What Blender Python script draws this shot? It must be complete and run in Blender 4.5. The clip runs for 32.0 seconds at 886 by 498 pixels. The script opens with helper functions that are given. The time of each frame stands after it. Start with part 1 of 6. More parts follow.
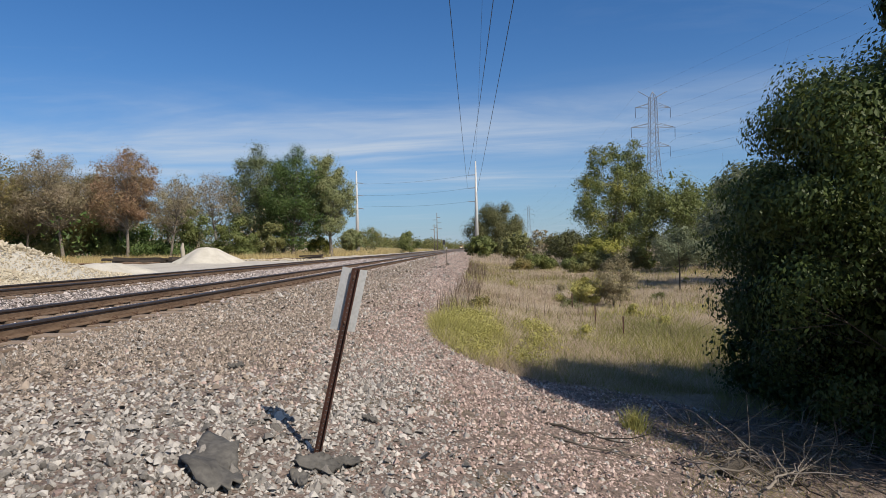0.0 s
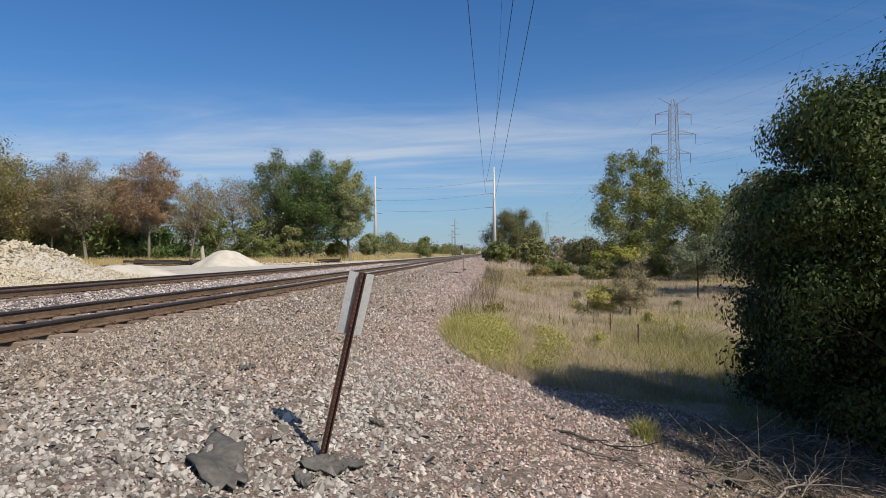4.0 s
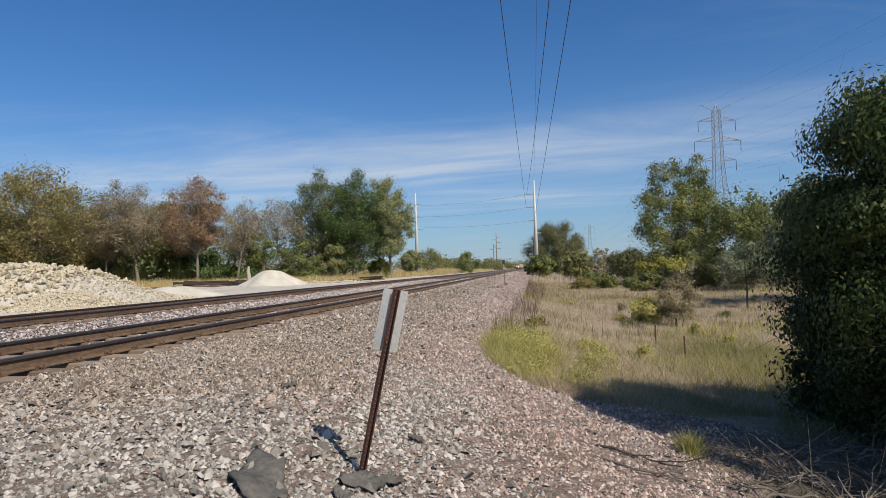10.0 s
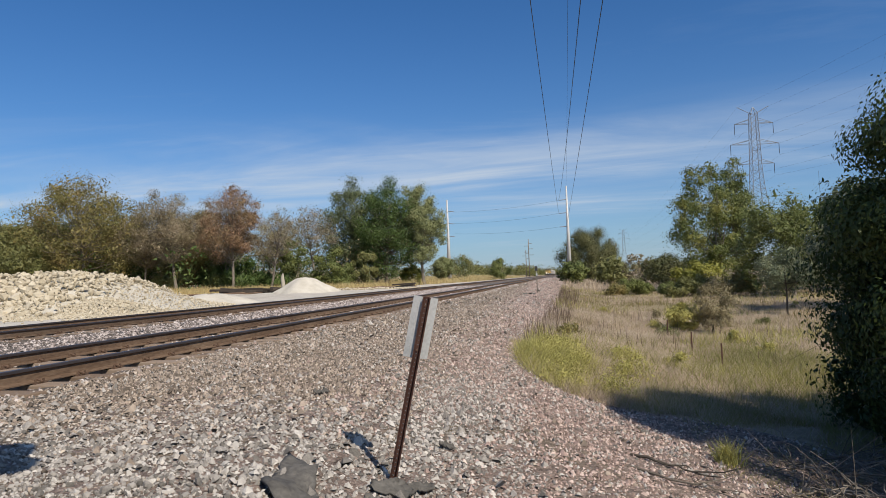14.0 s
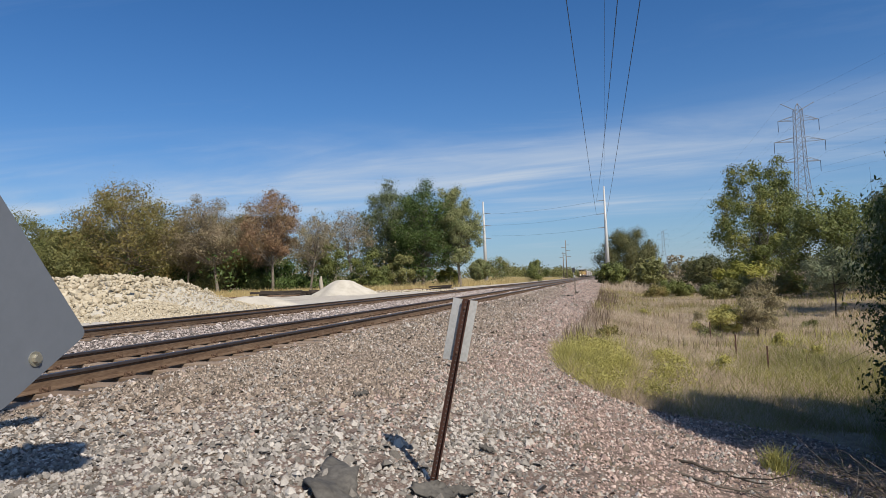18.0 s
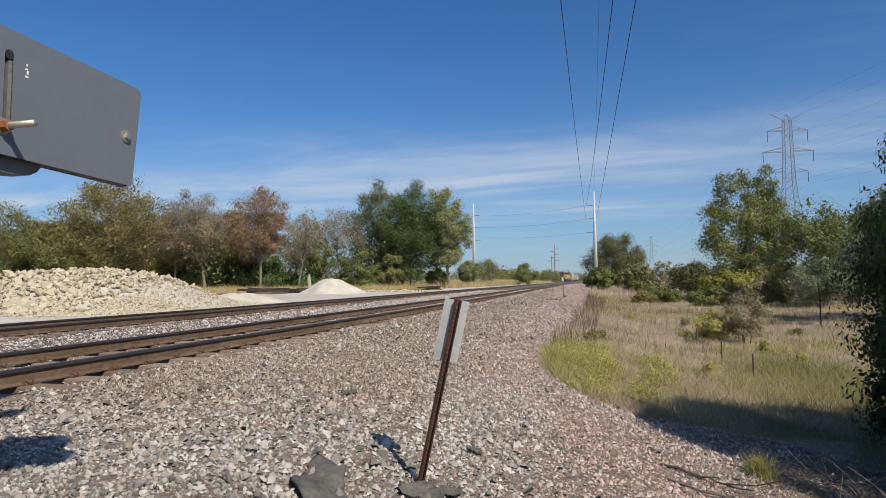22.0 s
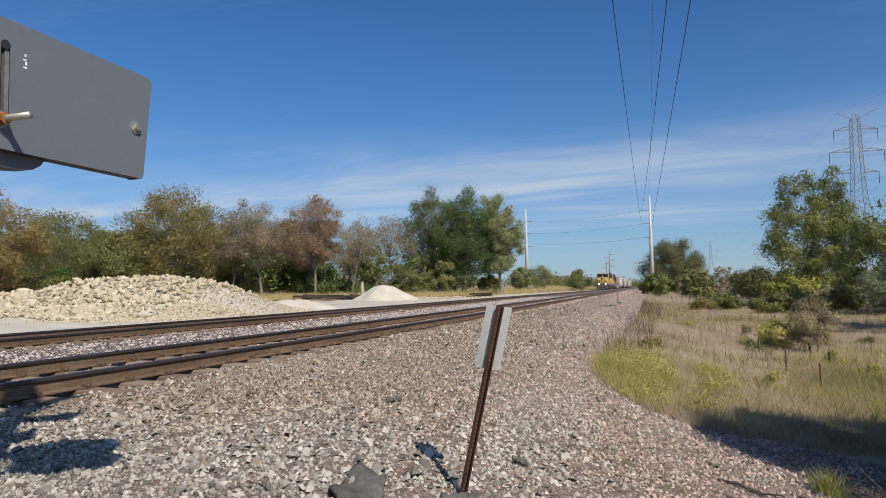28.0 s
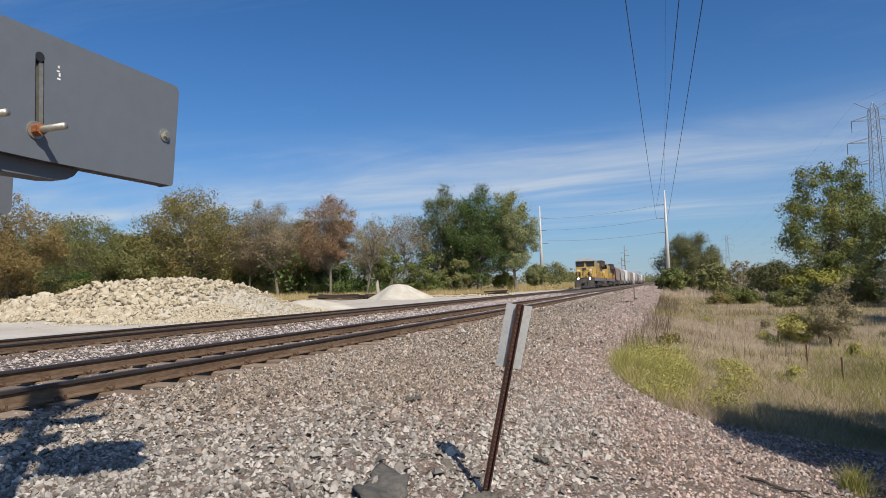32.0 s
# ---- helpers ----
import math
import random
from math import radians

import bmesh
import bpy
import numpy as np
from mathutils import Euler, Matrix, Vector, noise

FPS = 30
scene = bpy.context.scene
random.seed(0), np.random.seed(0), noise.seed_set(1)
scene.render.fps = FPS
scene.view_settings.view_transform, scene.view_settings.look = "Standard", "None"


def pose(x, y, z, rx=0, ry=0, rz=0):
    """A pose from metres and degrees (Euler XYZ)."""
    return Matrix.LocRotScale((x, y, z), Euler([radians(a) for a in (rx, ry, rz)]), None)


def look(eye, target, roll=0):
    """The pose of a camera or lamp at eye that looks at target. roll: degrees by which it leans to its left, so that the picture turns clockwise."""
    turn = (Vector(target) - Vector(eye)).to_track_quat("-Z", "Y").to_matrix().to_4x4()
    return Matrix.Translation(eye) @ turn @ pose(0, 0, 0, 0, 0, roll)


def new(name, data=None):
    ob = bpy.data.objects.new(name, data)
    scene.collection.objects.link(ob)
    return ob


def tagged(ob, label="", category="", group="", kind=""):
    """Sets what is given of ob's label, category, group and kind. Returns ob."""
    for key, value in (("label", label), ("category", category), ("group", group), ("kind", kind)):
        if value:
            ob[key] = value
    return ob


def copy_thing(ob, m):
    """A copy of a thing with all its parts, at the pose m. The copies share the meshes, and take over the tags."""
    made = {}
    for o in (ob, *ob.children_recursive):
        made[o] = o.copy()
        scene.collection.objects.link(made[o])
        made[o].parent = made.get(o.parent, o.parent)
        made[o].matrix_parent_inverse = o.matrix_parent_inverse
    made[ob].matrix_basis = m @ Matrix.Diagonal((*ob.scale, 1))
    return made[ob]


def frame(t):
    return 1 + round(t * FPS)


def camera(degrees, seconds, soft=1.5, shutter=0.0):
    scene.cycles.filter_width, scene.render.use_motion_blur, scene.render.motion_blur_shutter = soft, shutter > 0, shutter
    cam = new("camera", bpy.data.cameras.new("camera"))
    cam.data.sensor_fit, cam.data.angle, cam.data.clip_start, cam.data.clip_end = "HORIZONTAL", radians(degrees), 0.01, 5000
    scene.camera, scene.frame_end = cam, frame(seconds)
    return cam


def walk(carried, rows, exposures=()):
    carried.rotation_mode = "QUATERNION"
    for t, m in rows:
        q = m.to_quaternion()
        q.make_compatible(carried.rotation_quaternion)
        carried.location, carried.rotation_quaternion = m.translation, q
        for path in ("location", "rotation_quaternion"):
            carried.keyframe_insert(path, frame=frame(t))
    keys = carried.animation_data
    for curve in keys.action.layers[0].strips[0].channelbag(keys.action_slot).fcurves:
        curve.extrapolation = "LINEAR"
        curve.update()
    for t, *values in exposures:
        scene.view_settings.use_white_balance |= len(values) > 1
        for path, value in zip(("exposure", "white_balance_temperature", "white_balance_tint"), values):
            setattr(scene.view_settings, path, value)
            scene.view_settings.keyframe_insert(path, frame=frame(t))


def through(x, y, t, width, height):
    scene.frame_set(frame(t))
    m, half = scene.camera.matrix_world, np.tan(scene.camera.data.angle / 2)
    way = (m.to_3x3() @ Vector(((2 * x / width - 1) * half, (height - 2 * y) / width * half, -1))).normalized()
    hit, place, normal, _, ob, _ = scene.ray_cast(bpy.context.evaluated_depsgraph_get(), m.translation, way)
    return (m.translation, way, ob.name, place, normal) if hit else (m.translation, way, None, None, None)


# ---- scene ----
LENS = 67.8


def view(x, y, z, yaw, pitch, roll):
    return pose(x, y, z, 90 + pitch, 0, yaw) @ pose(0, 0, 0, 0, 0, roll)


cam = camera(LENS, 32.0, soft=0.8)
PATH = [
    (0, -0.090, 0.016, 1.583, 5.20, -0.05, -1.10),
    (0.5, -0.090, 0.020, 1.582, 5.40, -0.05, -1.30),
    (1, -0.088, 0.018, 1.586, 5.63, 0.11, -1.03),
    (1.5, -0.083, 0.019, 1.583, 5.65, 0.15, -1.53),
    (2, -0.081, 0.021, 1.590, 5.35, 0.58, -2.30),
    (2.5, -0.080, 0.014, 1.588, 5.06, 0.45, -1.42),
    (3, -0.088, 0.004, 1.585, 4.88, 0.42, -0.99),
    (3.5, -0.088, 0.011, 1.584, 5.08, 0.23, -1.05),
    (4, -0.024, -0.009, 1.582, 6.74, 0.44, -0.49),
    (4.5, 0.021, -0.025, 1.581, 10.08, -0.31, -0.55),
    (6.5, -0.035, -0.017, 1.575, 11.98, 0.63, -0.39),
    (7, -0.001, -0.038, 1.576, 11.99, 0.65, -0.34),
    (7.5, 0.018, -0.013, 1.578, 12.65, 0.38, -1.39),
    (8, 0.026, -0.013, 1.584, 13.01, 1.03, -2.01),
    (8.5, 0.035, -0.015, 1.582, 11.55, 1.63, -2.15),
    (9, 0.035, -0.025, 1.584, 11.09, 1.58, -1.93),
    (9.5, 0.031, -0.022, 1.583, 10.56, 1.66, -1.99),
    (10, 0.028, -0.023, 1.583, 10.34, 1.84, -1.83),
    (10.5, 0.022, -0.014, 1.583, 10.41, 2.07, -1.44),
    (11, 0.018, -0.005, 1.581, 11.73, 2.29, -1.69),
    (11.5, 0.018, -0.010, 1.583, 13.41, 2.46, -1.88),
    (12, 0.018, -0.010, 1.584, 14.13, 2.76, -2.47),
    (12.5, 0.023, -0.019, 1.584, 14.10, 2.80, -2.13),
    (13, 0.031, -0.025, 1.586, 13.55, 2.72, -2.17),
    (13.5, 0.039, -0.019, 1.585, 13.13, 2.61, -2.01),
    (14, 0.039, -0.017, 1.585, 13.10, 2.51, -2.02),
    (14.5, 0.034, -0.021, 1.584, 13.43, 2.32, -1.80),
    (16.5, 0.024, -0.014, 1.584, 13.76, 2.62, -1.60),
    (17, 0.022, -0.010, 1.584, 14.43, 2.70, -1.77),
    (17.5, 0.022, -0.010, 1.585, 15.62, 2.67, -2.06),
    (18, 0.022, -0.013, 1.587, 16.25, 2.81, -2.21),
    (18.5, 0.023, -0.025, 1.585, 15.40, 2.94, -1.58),
    (19, 0.021, -0.018, 1.586, 14.75, 2.65, -1.52),
    (19.5, 0.020, -0.013, 1.584, 14.58, 2.56, -1.60),
    (20, 0.019, -0.013, 1.585, 14.67, 2.77, -1.64),
    (20.5, 0.018, -0.018, 1.584, 14.68, 2.80, -1.47),
    (21, 0.013, -0.008, 1.583, 14.74, 2.94, -1.52),
    (21.5, 0.010, -0.018, 1.582, 15.19, 2.99, -1.10),
    (22, -0.000, -0.011, 1.582, 15.30, 2.88, -0.92),
    (22.5, -0.005, -0.020, 1.581, 15.12, 2.87, -1.15),
    (23, -0.011, -0.009, 1.582, 15.34, 2.96, -1.23),
    (23.5, -0.010, -0.016, 1.583, 15.54, 2.95, -1.23),
    (24, -0.010, -0.014, 1.582, 15.75, 2.63, -1.41),
    (24.5, 0.002, -0.016, 1.588, 16.63, 2.71, -1.89),
    (25, 0.032, 0.007, 1.588, 19.10, 3.14, -2.64),
    (25.5, 0.066, 0.027, 1.582, 21.18, 3.34, -1.92),
    (27.5, 0.000, 0.082, 1.573, 19.14, 3.49, -1.04),
    (28, 0.032, 0.095, 1.575, 19.85, 3.53, -1.00),
    (28.5, 0.041, 0.106, 1.574, 21.01, 3.06, -0.76),
    (29, 0.021, 0.101, 1.581, 21.08, 2.84, -1.29),
    (29.5, 0.011, 0.094, 1.580, 21.19, 2.94, -1.01),
    (30, 0.003, 0.092, 1.580, 21.48, 2.85, -1.17),
    (30.5, -0.002, 0.093, 1.581, 21.43, 3.13, -1.27),
    (31, -0.001, 0.092, 1.583, 21.34, 3.30, -1.50),
    (31.5, 0.002, 0.090, 1.583, 21.04, 3.41, -1.47),
    (32, 0.008, 0.084, 1.583, 21.08, 3.40, -1.78),
]
walk(cam, [(t, view(*row)) for t, *row in PATH])

# ---- light ----
SUN_TO = Vector((-0.745, 0.667, 0.0)).normalized() * math.cos(radians(43)) - Vector((0, 0, math.sin(radians(43))))
sun = new("sun", bpy.data.lights.new("sun", "SUN"))
sun.data.energy, sun.data.angle, sun.data.color = 5.25, radians(0.53), (1.0, 0.90, 0.76)
sun.matrix_world = look((0, 0, 60), Vector((0, 0, 60)) + SUN_TO)

world = bpy.data.worlds.new("world")
scene.world = world
world.use_nodes = True
wn, wl = world.node_tree.nodes, world.node_tree.links
wn.clear()
sky = wn.new("ShaderNodeTexSky")
sky.sky_type, sky.sun_disc = "NISHITA", False
sky.sun_elevation, sky.sun_rotation = radians(43), radians(131.8)
sky.air_density, sky.dust_density, sky.ozone_density = 1.0, 0.8, 3.0
tint = wn.new("ShaderNodeMixRGB")
tint.blend_type, tint.inputs[0].default_value, tint.inputs[2].default_value = "MULTIPLY", 1.0, (0.39, 0.885, 1.37, 1)
wl.new(sky.outputs[0], tint.inputs[1])
# thin cirrus: noise stretched along the horizon, on a plane high above
geo = wn.new("ShaderNodeTexCoord")
sep = wn.new("ShaderNodeSeparateXYZ")
wl.new(geo.outputs["Generated"], sep.inputs[0])


def wmath(op, a, b=None, clamp=False):
    n = wn.new("ShaderNodeMath")
    n.operation, n.use_clamp = op, clamp
    for i, v in enumerate((a, b)):
        if v is None:
            continue
        if isinstance(v, (int, float)):
            n.inputs[i].default_value = v
        else:
            wl.new(v, n.inputs[i])
    return n.outputs[0]


lift = wmath("ADD", wmath("MAXIMUM", sep.outputs[2], 0.0), 0.05)
comb = wn.new("ShaderNodeCombineXYZ")
wl.new(wmath("DIVIDE", sep.outputs[0], lift), comb.inputs[0])
wl.new(wmath("DIVIDE", sep.outputs[1], lift), comb.inputs[1])
mapping = wn.new("ShaderNodeMapping")
mapping.inputs["Rotation"].default_value = (0, 0, radians(-9))
mapping.inputs["Scale"].default_value = (0.3, 0.8, 1)
wl.new(comb.outputs[0], mapping.inputs[0])


def wnoise(scale, detail, distort, offset):
    n = wn.new("ShaderNodeTexNoise")
    n.inputs["Scale"].default_value, n.inputs["Detail"].default_value = scale, detail
    n.inputs["Roughness"].default_value, n.inputs["Distortion"].default_value = 0.6, distort
    sh = wn.new("ShaderNodeVectorMath")
    sh.operation, sh.inputs[1].default_value = "ADD", offset
    wl.new(mapping.outputs[0], sh.inputs[0])
    wl.new(sh.outputs[0], n.inputs["Vector"])
    return n.outputs[0]


# one long drift of cirrus low over the land, thin fibres above it
middle = wmath("ADD", wmath("MULTIPLY", sep.outputs[0], 0.068), 0.166)
off = wmath("ADD", wmath("SUBTRACT", sep.outputs[2], middle), wmath("MULTIPLY", wmath("SUBTRACT", wnoise(0.8, 6, 0.8, (3.1, 0.7, 0)), 0.5), 0.17))
band = wmath("POWER", 2.718, wmath("MULTIPLY", wmath("POWER", wmath("ABSOLUTE", wmath("DIVIDE", off, 0.048)), 2.0), -1.0))
# the drift thins out towards the east
band = wmath("MULTIPLY", band, wmath("SUBTRACT", 1.0, wmath("MULTIPLY", wmath("MAXIMUM", wmath("SUBTRACT", sep.outputs[0], 0.05), 0.0), 1.5), True))
fibre = wmath("MULTIPLY", wmath("SUBTRACT", wnoise(1.3, 10, 1.1, (0.4, 5.2, 0)), 0.32), 2.4, True)
thin = wmath("MULTIPLY", wmath("SUBTRACT", wnoise(0.9, 9, 1.6, (7.4, 2.2, 0)), 0.52), 1.1, True)
veil = wmath("ADD", wmath("MULTIPLY", band, wmath("ADD", wmath("MULTIPLY", fibre, 0.60), 0.13)), wmath("MULTIPLY", thin, fibre))
haze = wmath("MULTIPLY", wmath("POWER", 2.718, wmath("MULTIPLY", wmath("MAXIMUM", sep.outputs[2], 0.0), -9.5)), 0.62)
veil = wmath("ADD", veil, haze, True)
mixc = wn.new("ShaderNodeMixRGB")
mixc.inputs[2].default_value = (7.6, 8.5, 9.6, 1)
wl.new(veil, mixc.inputs[0])
wl.new(tint.outputs[0], mixc.inputs[1])
back = wn.new("ShaderNodeBackground")
back.inputs[1].default_value = 0.0755
# whiter air round the sun
toward = wn.new("ShaderNodeVectorMath")
toward.operation, toward.inputs[1].default_value = "DOT_PRODUCT", tuple(-SUN_TO)
wl.new(geo.outputs["Generated"], toward.inputs[0])
ring = wmath("MULTIPLY", wmath("POWER", wmath("MAXIMUM", toward.outputs["Value"], 0.0), 3.0), 0.22, True)
glare = wn.new("ShaderNodeMixRGB")
glare.inputs[2].default_value = (11.5, 9.8, 7.6, 1)
wl.new(ring, glare.inputs[0])
wl.new(mixc.outputs[0], glare.inputs[1])
wl.new(glare.outputs[0], back.inputs[0])
wout = wn.new("ShaderNodeOutputWorld")
wl.new(back.outputs[0], wout.inputs[0])
scene.view_settings.exposure = 0.0


# ---- materials ----
def nodes_of(name, rough=0.85, metal=0.0, spec=0.3):
    m = bpy.data.materials.new(name)
    m.use_nodes = True
    b = m.node_tree.nodes["Principled BSDF"]
    b.inputs["Roughness"].default_value, b.inputs["Metallic"].default_value = rough, metal
    b.inputs["Specular IOR Level"].default_value = spec
    return m, m.node_tree.nodes, m.node_tree.links, b


def ramp(n, stops):
    r = n.new("ShaderNodeValToRGB")
    e = r.color_ramp.elements
    while len(e) < len(stops):
        e.new(0.5)
    for el, (p, c) in zip(e, stops):
        el.position, el.color = p, (*c, 1)
    return r


def surface(name, colors, scale=4.0, fine=40.0, rough=0.85, metal=0.0, bump=0.3, depth=0.02, stretch=(1, 1, 1), stain=None, spec=0.3, random_from=""):
    """Colour from noise at two scales, optional stain colour, relief. random_from: 'island' or 'object' shifts the colour piece by piece."""
    m, n, l, b = nodes_of(name, rough, metal, spec)
    tc = n.new("ShaderNodeTexCoord")
    mp = n.new("ShaderNodeMapping")
    mp.inputs["Scale"].default_value = stretch
    l.new(tc.outputs["Object"], mp.inputs[0])
    n1, n2 = n.new("ShaderNodeTexNoise"), n.new("ShaderNodeTexNoise")
    for q, s in ((n1, scale), (n2, fine)):
        q.inputs["Scale"].default_value, q.inputs["Detail"].default_value, q.inputs["Roughness"].default_value = s, 6, 0.6
        l.new(mp.outputs[0], q.inputs["Vector"])
    mix = n.new("ShaderNodeMath")
    mix.operation = "MULTIPLY_ADD"
    mix.inputs[1].default_value = 0.5
    l.new(n2.outputs[0], mix.inputs[0])
    half = n.new("ShaderNodeMath")
    half.operation, half.inputs[1].default_value = "MULTIPLY", 0.5
    l.new(n1.outputs[0], half.inputs[0])
    l.new(half.outputs[0], mix.inputs[2])
    value = mix.outputs[0]
    if random_from:
        src = n.new("ShaderNodeNewGeometry" if random_from == "island" else "ShaderNodeObjectInfo")
        r = src.outputs["Random Per Island" if random_from == "island" else "Random"]
        add = n.new("ShaderNodeMath")
        add.operation, add.inputs[1].default_value = "MULTIPLY_ADD", 0.62
        l.new(r, add.inputs[0])
        low = n.new("ShaderNodeMath")
        low.operation, low.inputs[1].default_value, low.inputs[2].default_value = "MULTIPLY_ADD", 0.5, -0.06
        l.new(value, low.inputs[0])
        l.new(low.outputs[0], add.inputs[2])
        value = add.outputs[0]
    lo, hi = (0.02, 0.98) if random_from else (0.36, 0.64)
    k = len(colors)
    r = ramp(n, [(lo + (hi - lo) * i / max(1, k - 1), c) for i, c in enumerate(colors)])
    l.new(value, r.inputs[0])
    col = r.outputs[0]
    if stain:
        n3 = n.new("ShaderNodeTexNoise")
        n3.inputs["Scale"].default_value, n3.inputs["Detail"].default_value = stain[1], 8
        l.new(tc.outputs["Object"], n3.inputs["Vector"])
        r3 = ramp(n, [(stain[2], (0, 0, 0)), (min(0.99, stain[2] + 0.12), (1, 1, 1))])
        l.new(n3.outputs[0], r3.inputs[0])
        mc = n.new("ShaderNodeMixRGB")
        mc.inputs[2].default_value = (*stain[0], 1)
        l.new(r3.outputs[0], mc.inputs[0])
        l.new(col, mc.inputs[1])
        col = mc.outputs[0]
    l.new(col, b.inputs["Base Color"])
    if bump:
        bp = n.new("ShaderNodeBump")
        bp.inputs["Strength"].default_value, bp.inputs["Distance"].default_value = bump, depth
        l.new(mix.outputs[0], bp.inputs["Height"])
        l.new(bp.outputs[0], b.inputs["Normal"])
    return m


def leafy(name, colors, through=0.25, rough=0.55):
    """Leaf colours that vary leaf by leaf, with light through the blade."""
    m, n, l, b = nodes_of(name, rough, 0, 0.35)
    g = n.new("ShaderNodeNewGeometry")
    k = len(colors)
    r = ramp(n, [(i / max(1, k - 1), c) for i, c in enumerate(colors)])
    tc = n.new("ShaderNodeTexCoord")
    nz = n.new("ShaderNodeTexNoise")
    nz.inputs["Scale"].default_value, nz.inputs["Detail"].default_value = 0.45, 3
    l.new(tc.outputs["Object"], nz.inputs["Vector"])
    ma = n.new("ShaderNodeMath")
    ma.operation, ma.inputs[1].default_value = "MULTIPLY_ADD", 0.28
    l.new(g.outputs["Random Per Island"], ma.inputs[0])
    mb = n.new("ShaderNodeMath")
    mb.operation, mb.inputs[1].default_value, mb.inputs[2].default_value = "MULTIPLY_ADD", 1.7, -0.49
    l.new(nz.outputs[0], mb.inputs[0])
    l.new(mb.outputs[0], ma.inputs[2])
    l.new(ma.outputs[0], r.inputs[0])
    l.new(r.outputs[0], b.inputs["Base Color"])
    tr = n.new("ShaderNodeBsdfTranslucent")
    l.new(r.outputs[0], tr.inputs[0])
    mx = n.new("ShaderNodeMixShader")
    mx.inputs[0].default_value = through
    l.new(b.outputs[0], mx.inputs[1])
    l.new(tr.outputs[0], mx.inputs[2])
    l.new(mx.outputs[0], n["Material Output"].inputs[0])
    return m


def glow(name, color, strength):
    m, n, l, b = nodes_of(name, 0.4)
    b.inputs["Base Color"].default_value = (*color, 1)
    b.inputs["Emission Color"].default_value, b.inputs["Emission Strength"].default_value = (*color, 1), strength
    return m


M = {}
M["soil"] = surface("dry_soil", [(0.17, 0.13, 0.085), (0.29, 0.225, 0.15), (0.39, 0.315, 0.215)], 0.7, 9, bump=0.5, depth=0.05, stain=((0.22, 0.19, 0.09), 0.16, 0.55))
M["ballast"] = surface("ballast_bed", [(0.045, 0.037, 0.03), (0.125, 0.104, 0.086), (0.27, 0.23, 0.19)], 22, 90, bump=1.0, depth=0.04)
M["shoulder"] = surface("shoulder_gravel", [(0.06, 0.045, 0.036), (0.185, 0.14, 0.116), (0.36, 0.285, 0.24)], 14, 60, bump=1.0, depth=0.03, stain=((0.13, 0.105, 0.07), 1.3, 0.58))
M["yard"] = surface("limestone_yard", [(0.37, 0.335, 0.28), (0.47, 0.432, 0.37), (0.55, 0.512, 0.45)], 0.5, 14, bump=0.4, depth=0.02)
M["stone"] = surface("ballast_stone", [(0.032, 0.026, 0.020), (0.118, 0.095, 0.075), (0.235, 0.19, 0.152), (0.365, 0.30, 0.242), (0.63, 0.55, 0.46)], 30, 120, bump=0.4, depth=0.004, random_from="island")
M["white_stone"] = surface("limestone_chips", [(0.05, 0.045, 0.04), (0.145, 0.133, 0.119), (0.29, 0.268, 0.243), (0.43, 0.40, 0.365), (0.70, 0.66, 0.61)], 30, 120, bump=0.4, depth=0.004, random_from="island")
M["pink_stone"] = surface("pink_quartzite", [(0.055, 0.04, 0.033), (0.20, 0.143, 0.121), (0.355, 0.262, 0.228), (0.51, 0.40, 0.352), (0.78, 0.69, 0.62)], 30, 120, bump=0.4, depth=0.004, random_from="island")
M["track_stone"] = surface("pale_track_stone", [(0.07, 0.056, 0.051), (0.20, 0.165, 0.15), (0.34, 0.29, 0.27), (0.47, 0.412, 0.385), (0.72, 0.655, 0.61)], 30, 120, bump=0.4, depth=0.004, random_from="island")
M["rubble"] = surface("limestone_rubble", [(0.32, 0.268, 0.185), (0.42, 0.362, 0.265), (0.49, 0.43, 0.325), (0.56, 0.505, 0.40)], 5, 30, bump=0.6, depth=0.03, random_from="island")
M["rubble_one"] = surface("limestone_block", [(0.32, 0.268, 0.185), (0.42, 0.362, 0.265), (0.49, 0.43, 0.325), (0.56, 0.505, 0.40)], 5, 30, bump=0.6, depth=0.03, random_from="object")
M["sand"] = surface("limestone_sand", [(0.40, 0.365, 0.30), (0.49, 0.455, 0.385), (0.57, 0.535, 0.465)], 1.2, 25, bump=0.35, depth=0.03)
M["rail_side"] = surface("rusty_rail", [(0.085, 0.052, 0.033), (0.145, 0.095, 0.062), (0.21, 0.148, 0.10)], 3, 40, 0.8, 0.2, bump=0.15, depth=0.004, stretch=(1, 0.25, 1))
M["rail_top"] = surface("worn_rail_head", [(0.06, 0.05, 0.05), (0.10, 0.085, 0.085)], 6, 60, 0.4, 0.6, bump=0.05, depth=0.002, stretch=(1, 0.1, 1), spec=0.5)
M["tie"] = surface("weathered_tie", [(0.13, 0.09, 0.062), (0.22, 0.16, 0.115), (0.31, 0.245, 0.19)], 3, 30, bump=0.5, depth=0.01, stretch=(0.4, 4, 4), random_from="object")
M["ties_far"] = surface("weathered_ties", [(0.13, 0.09, 0.062), (0.22, 0.16, 0.115), (0.31, 0.245, 0.19)], 3, 30, bump=0.5, depth=0.01, stretch=(0.4, 4, 4), random_from="island")
M["old_tie"] = surface("creosoted_old_tie", [(0.022, 0.018, 0.015), (0.05, 0.04, 0.032), (0.10, 0.08, 0.065)], 3, 30, bump=0.5, depth=0.01, stretch=(0.4, 4, 4), random_from="object")
M["clip"] = surface("rusty_clip", [(0.07, 0.045, 0.03), (0.16, 0.10, 0.07)], 20, 80, 0.85, 0.3, bump=0.2, depth=0.003)
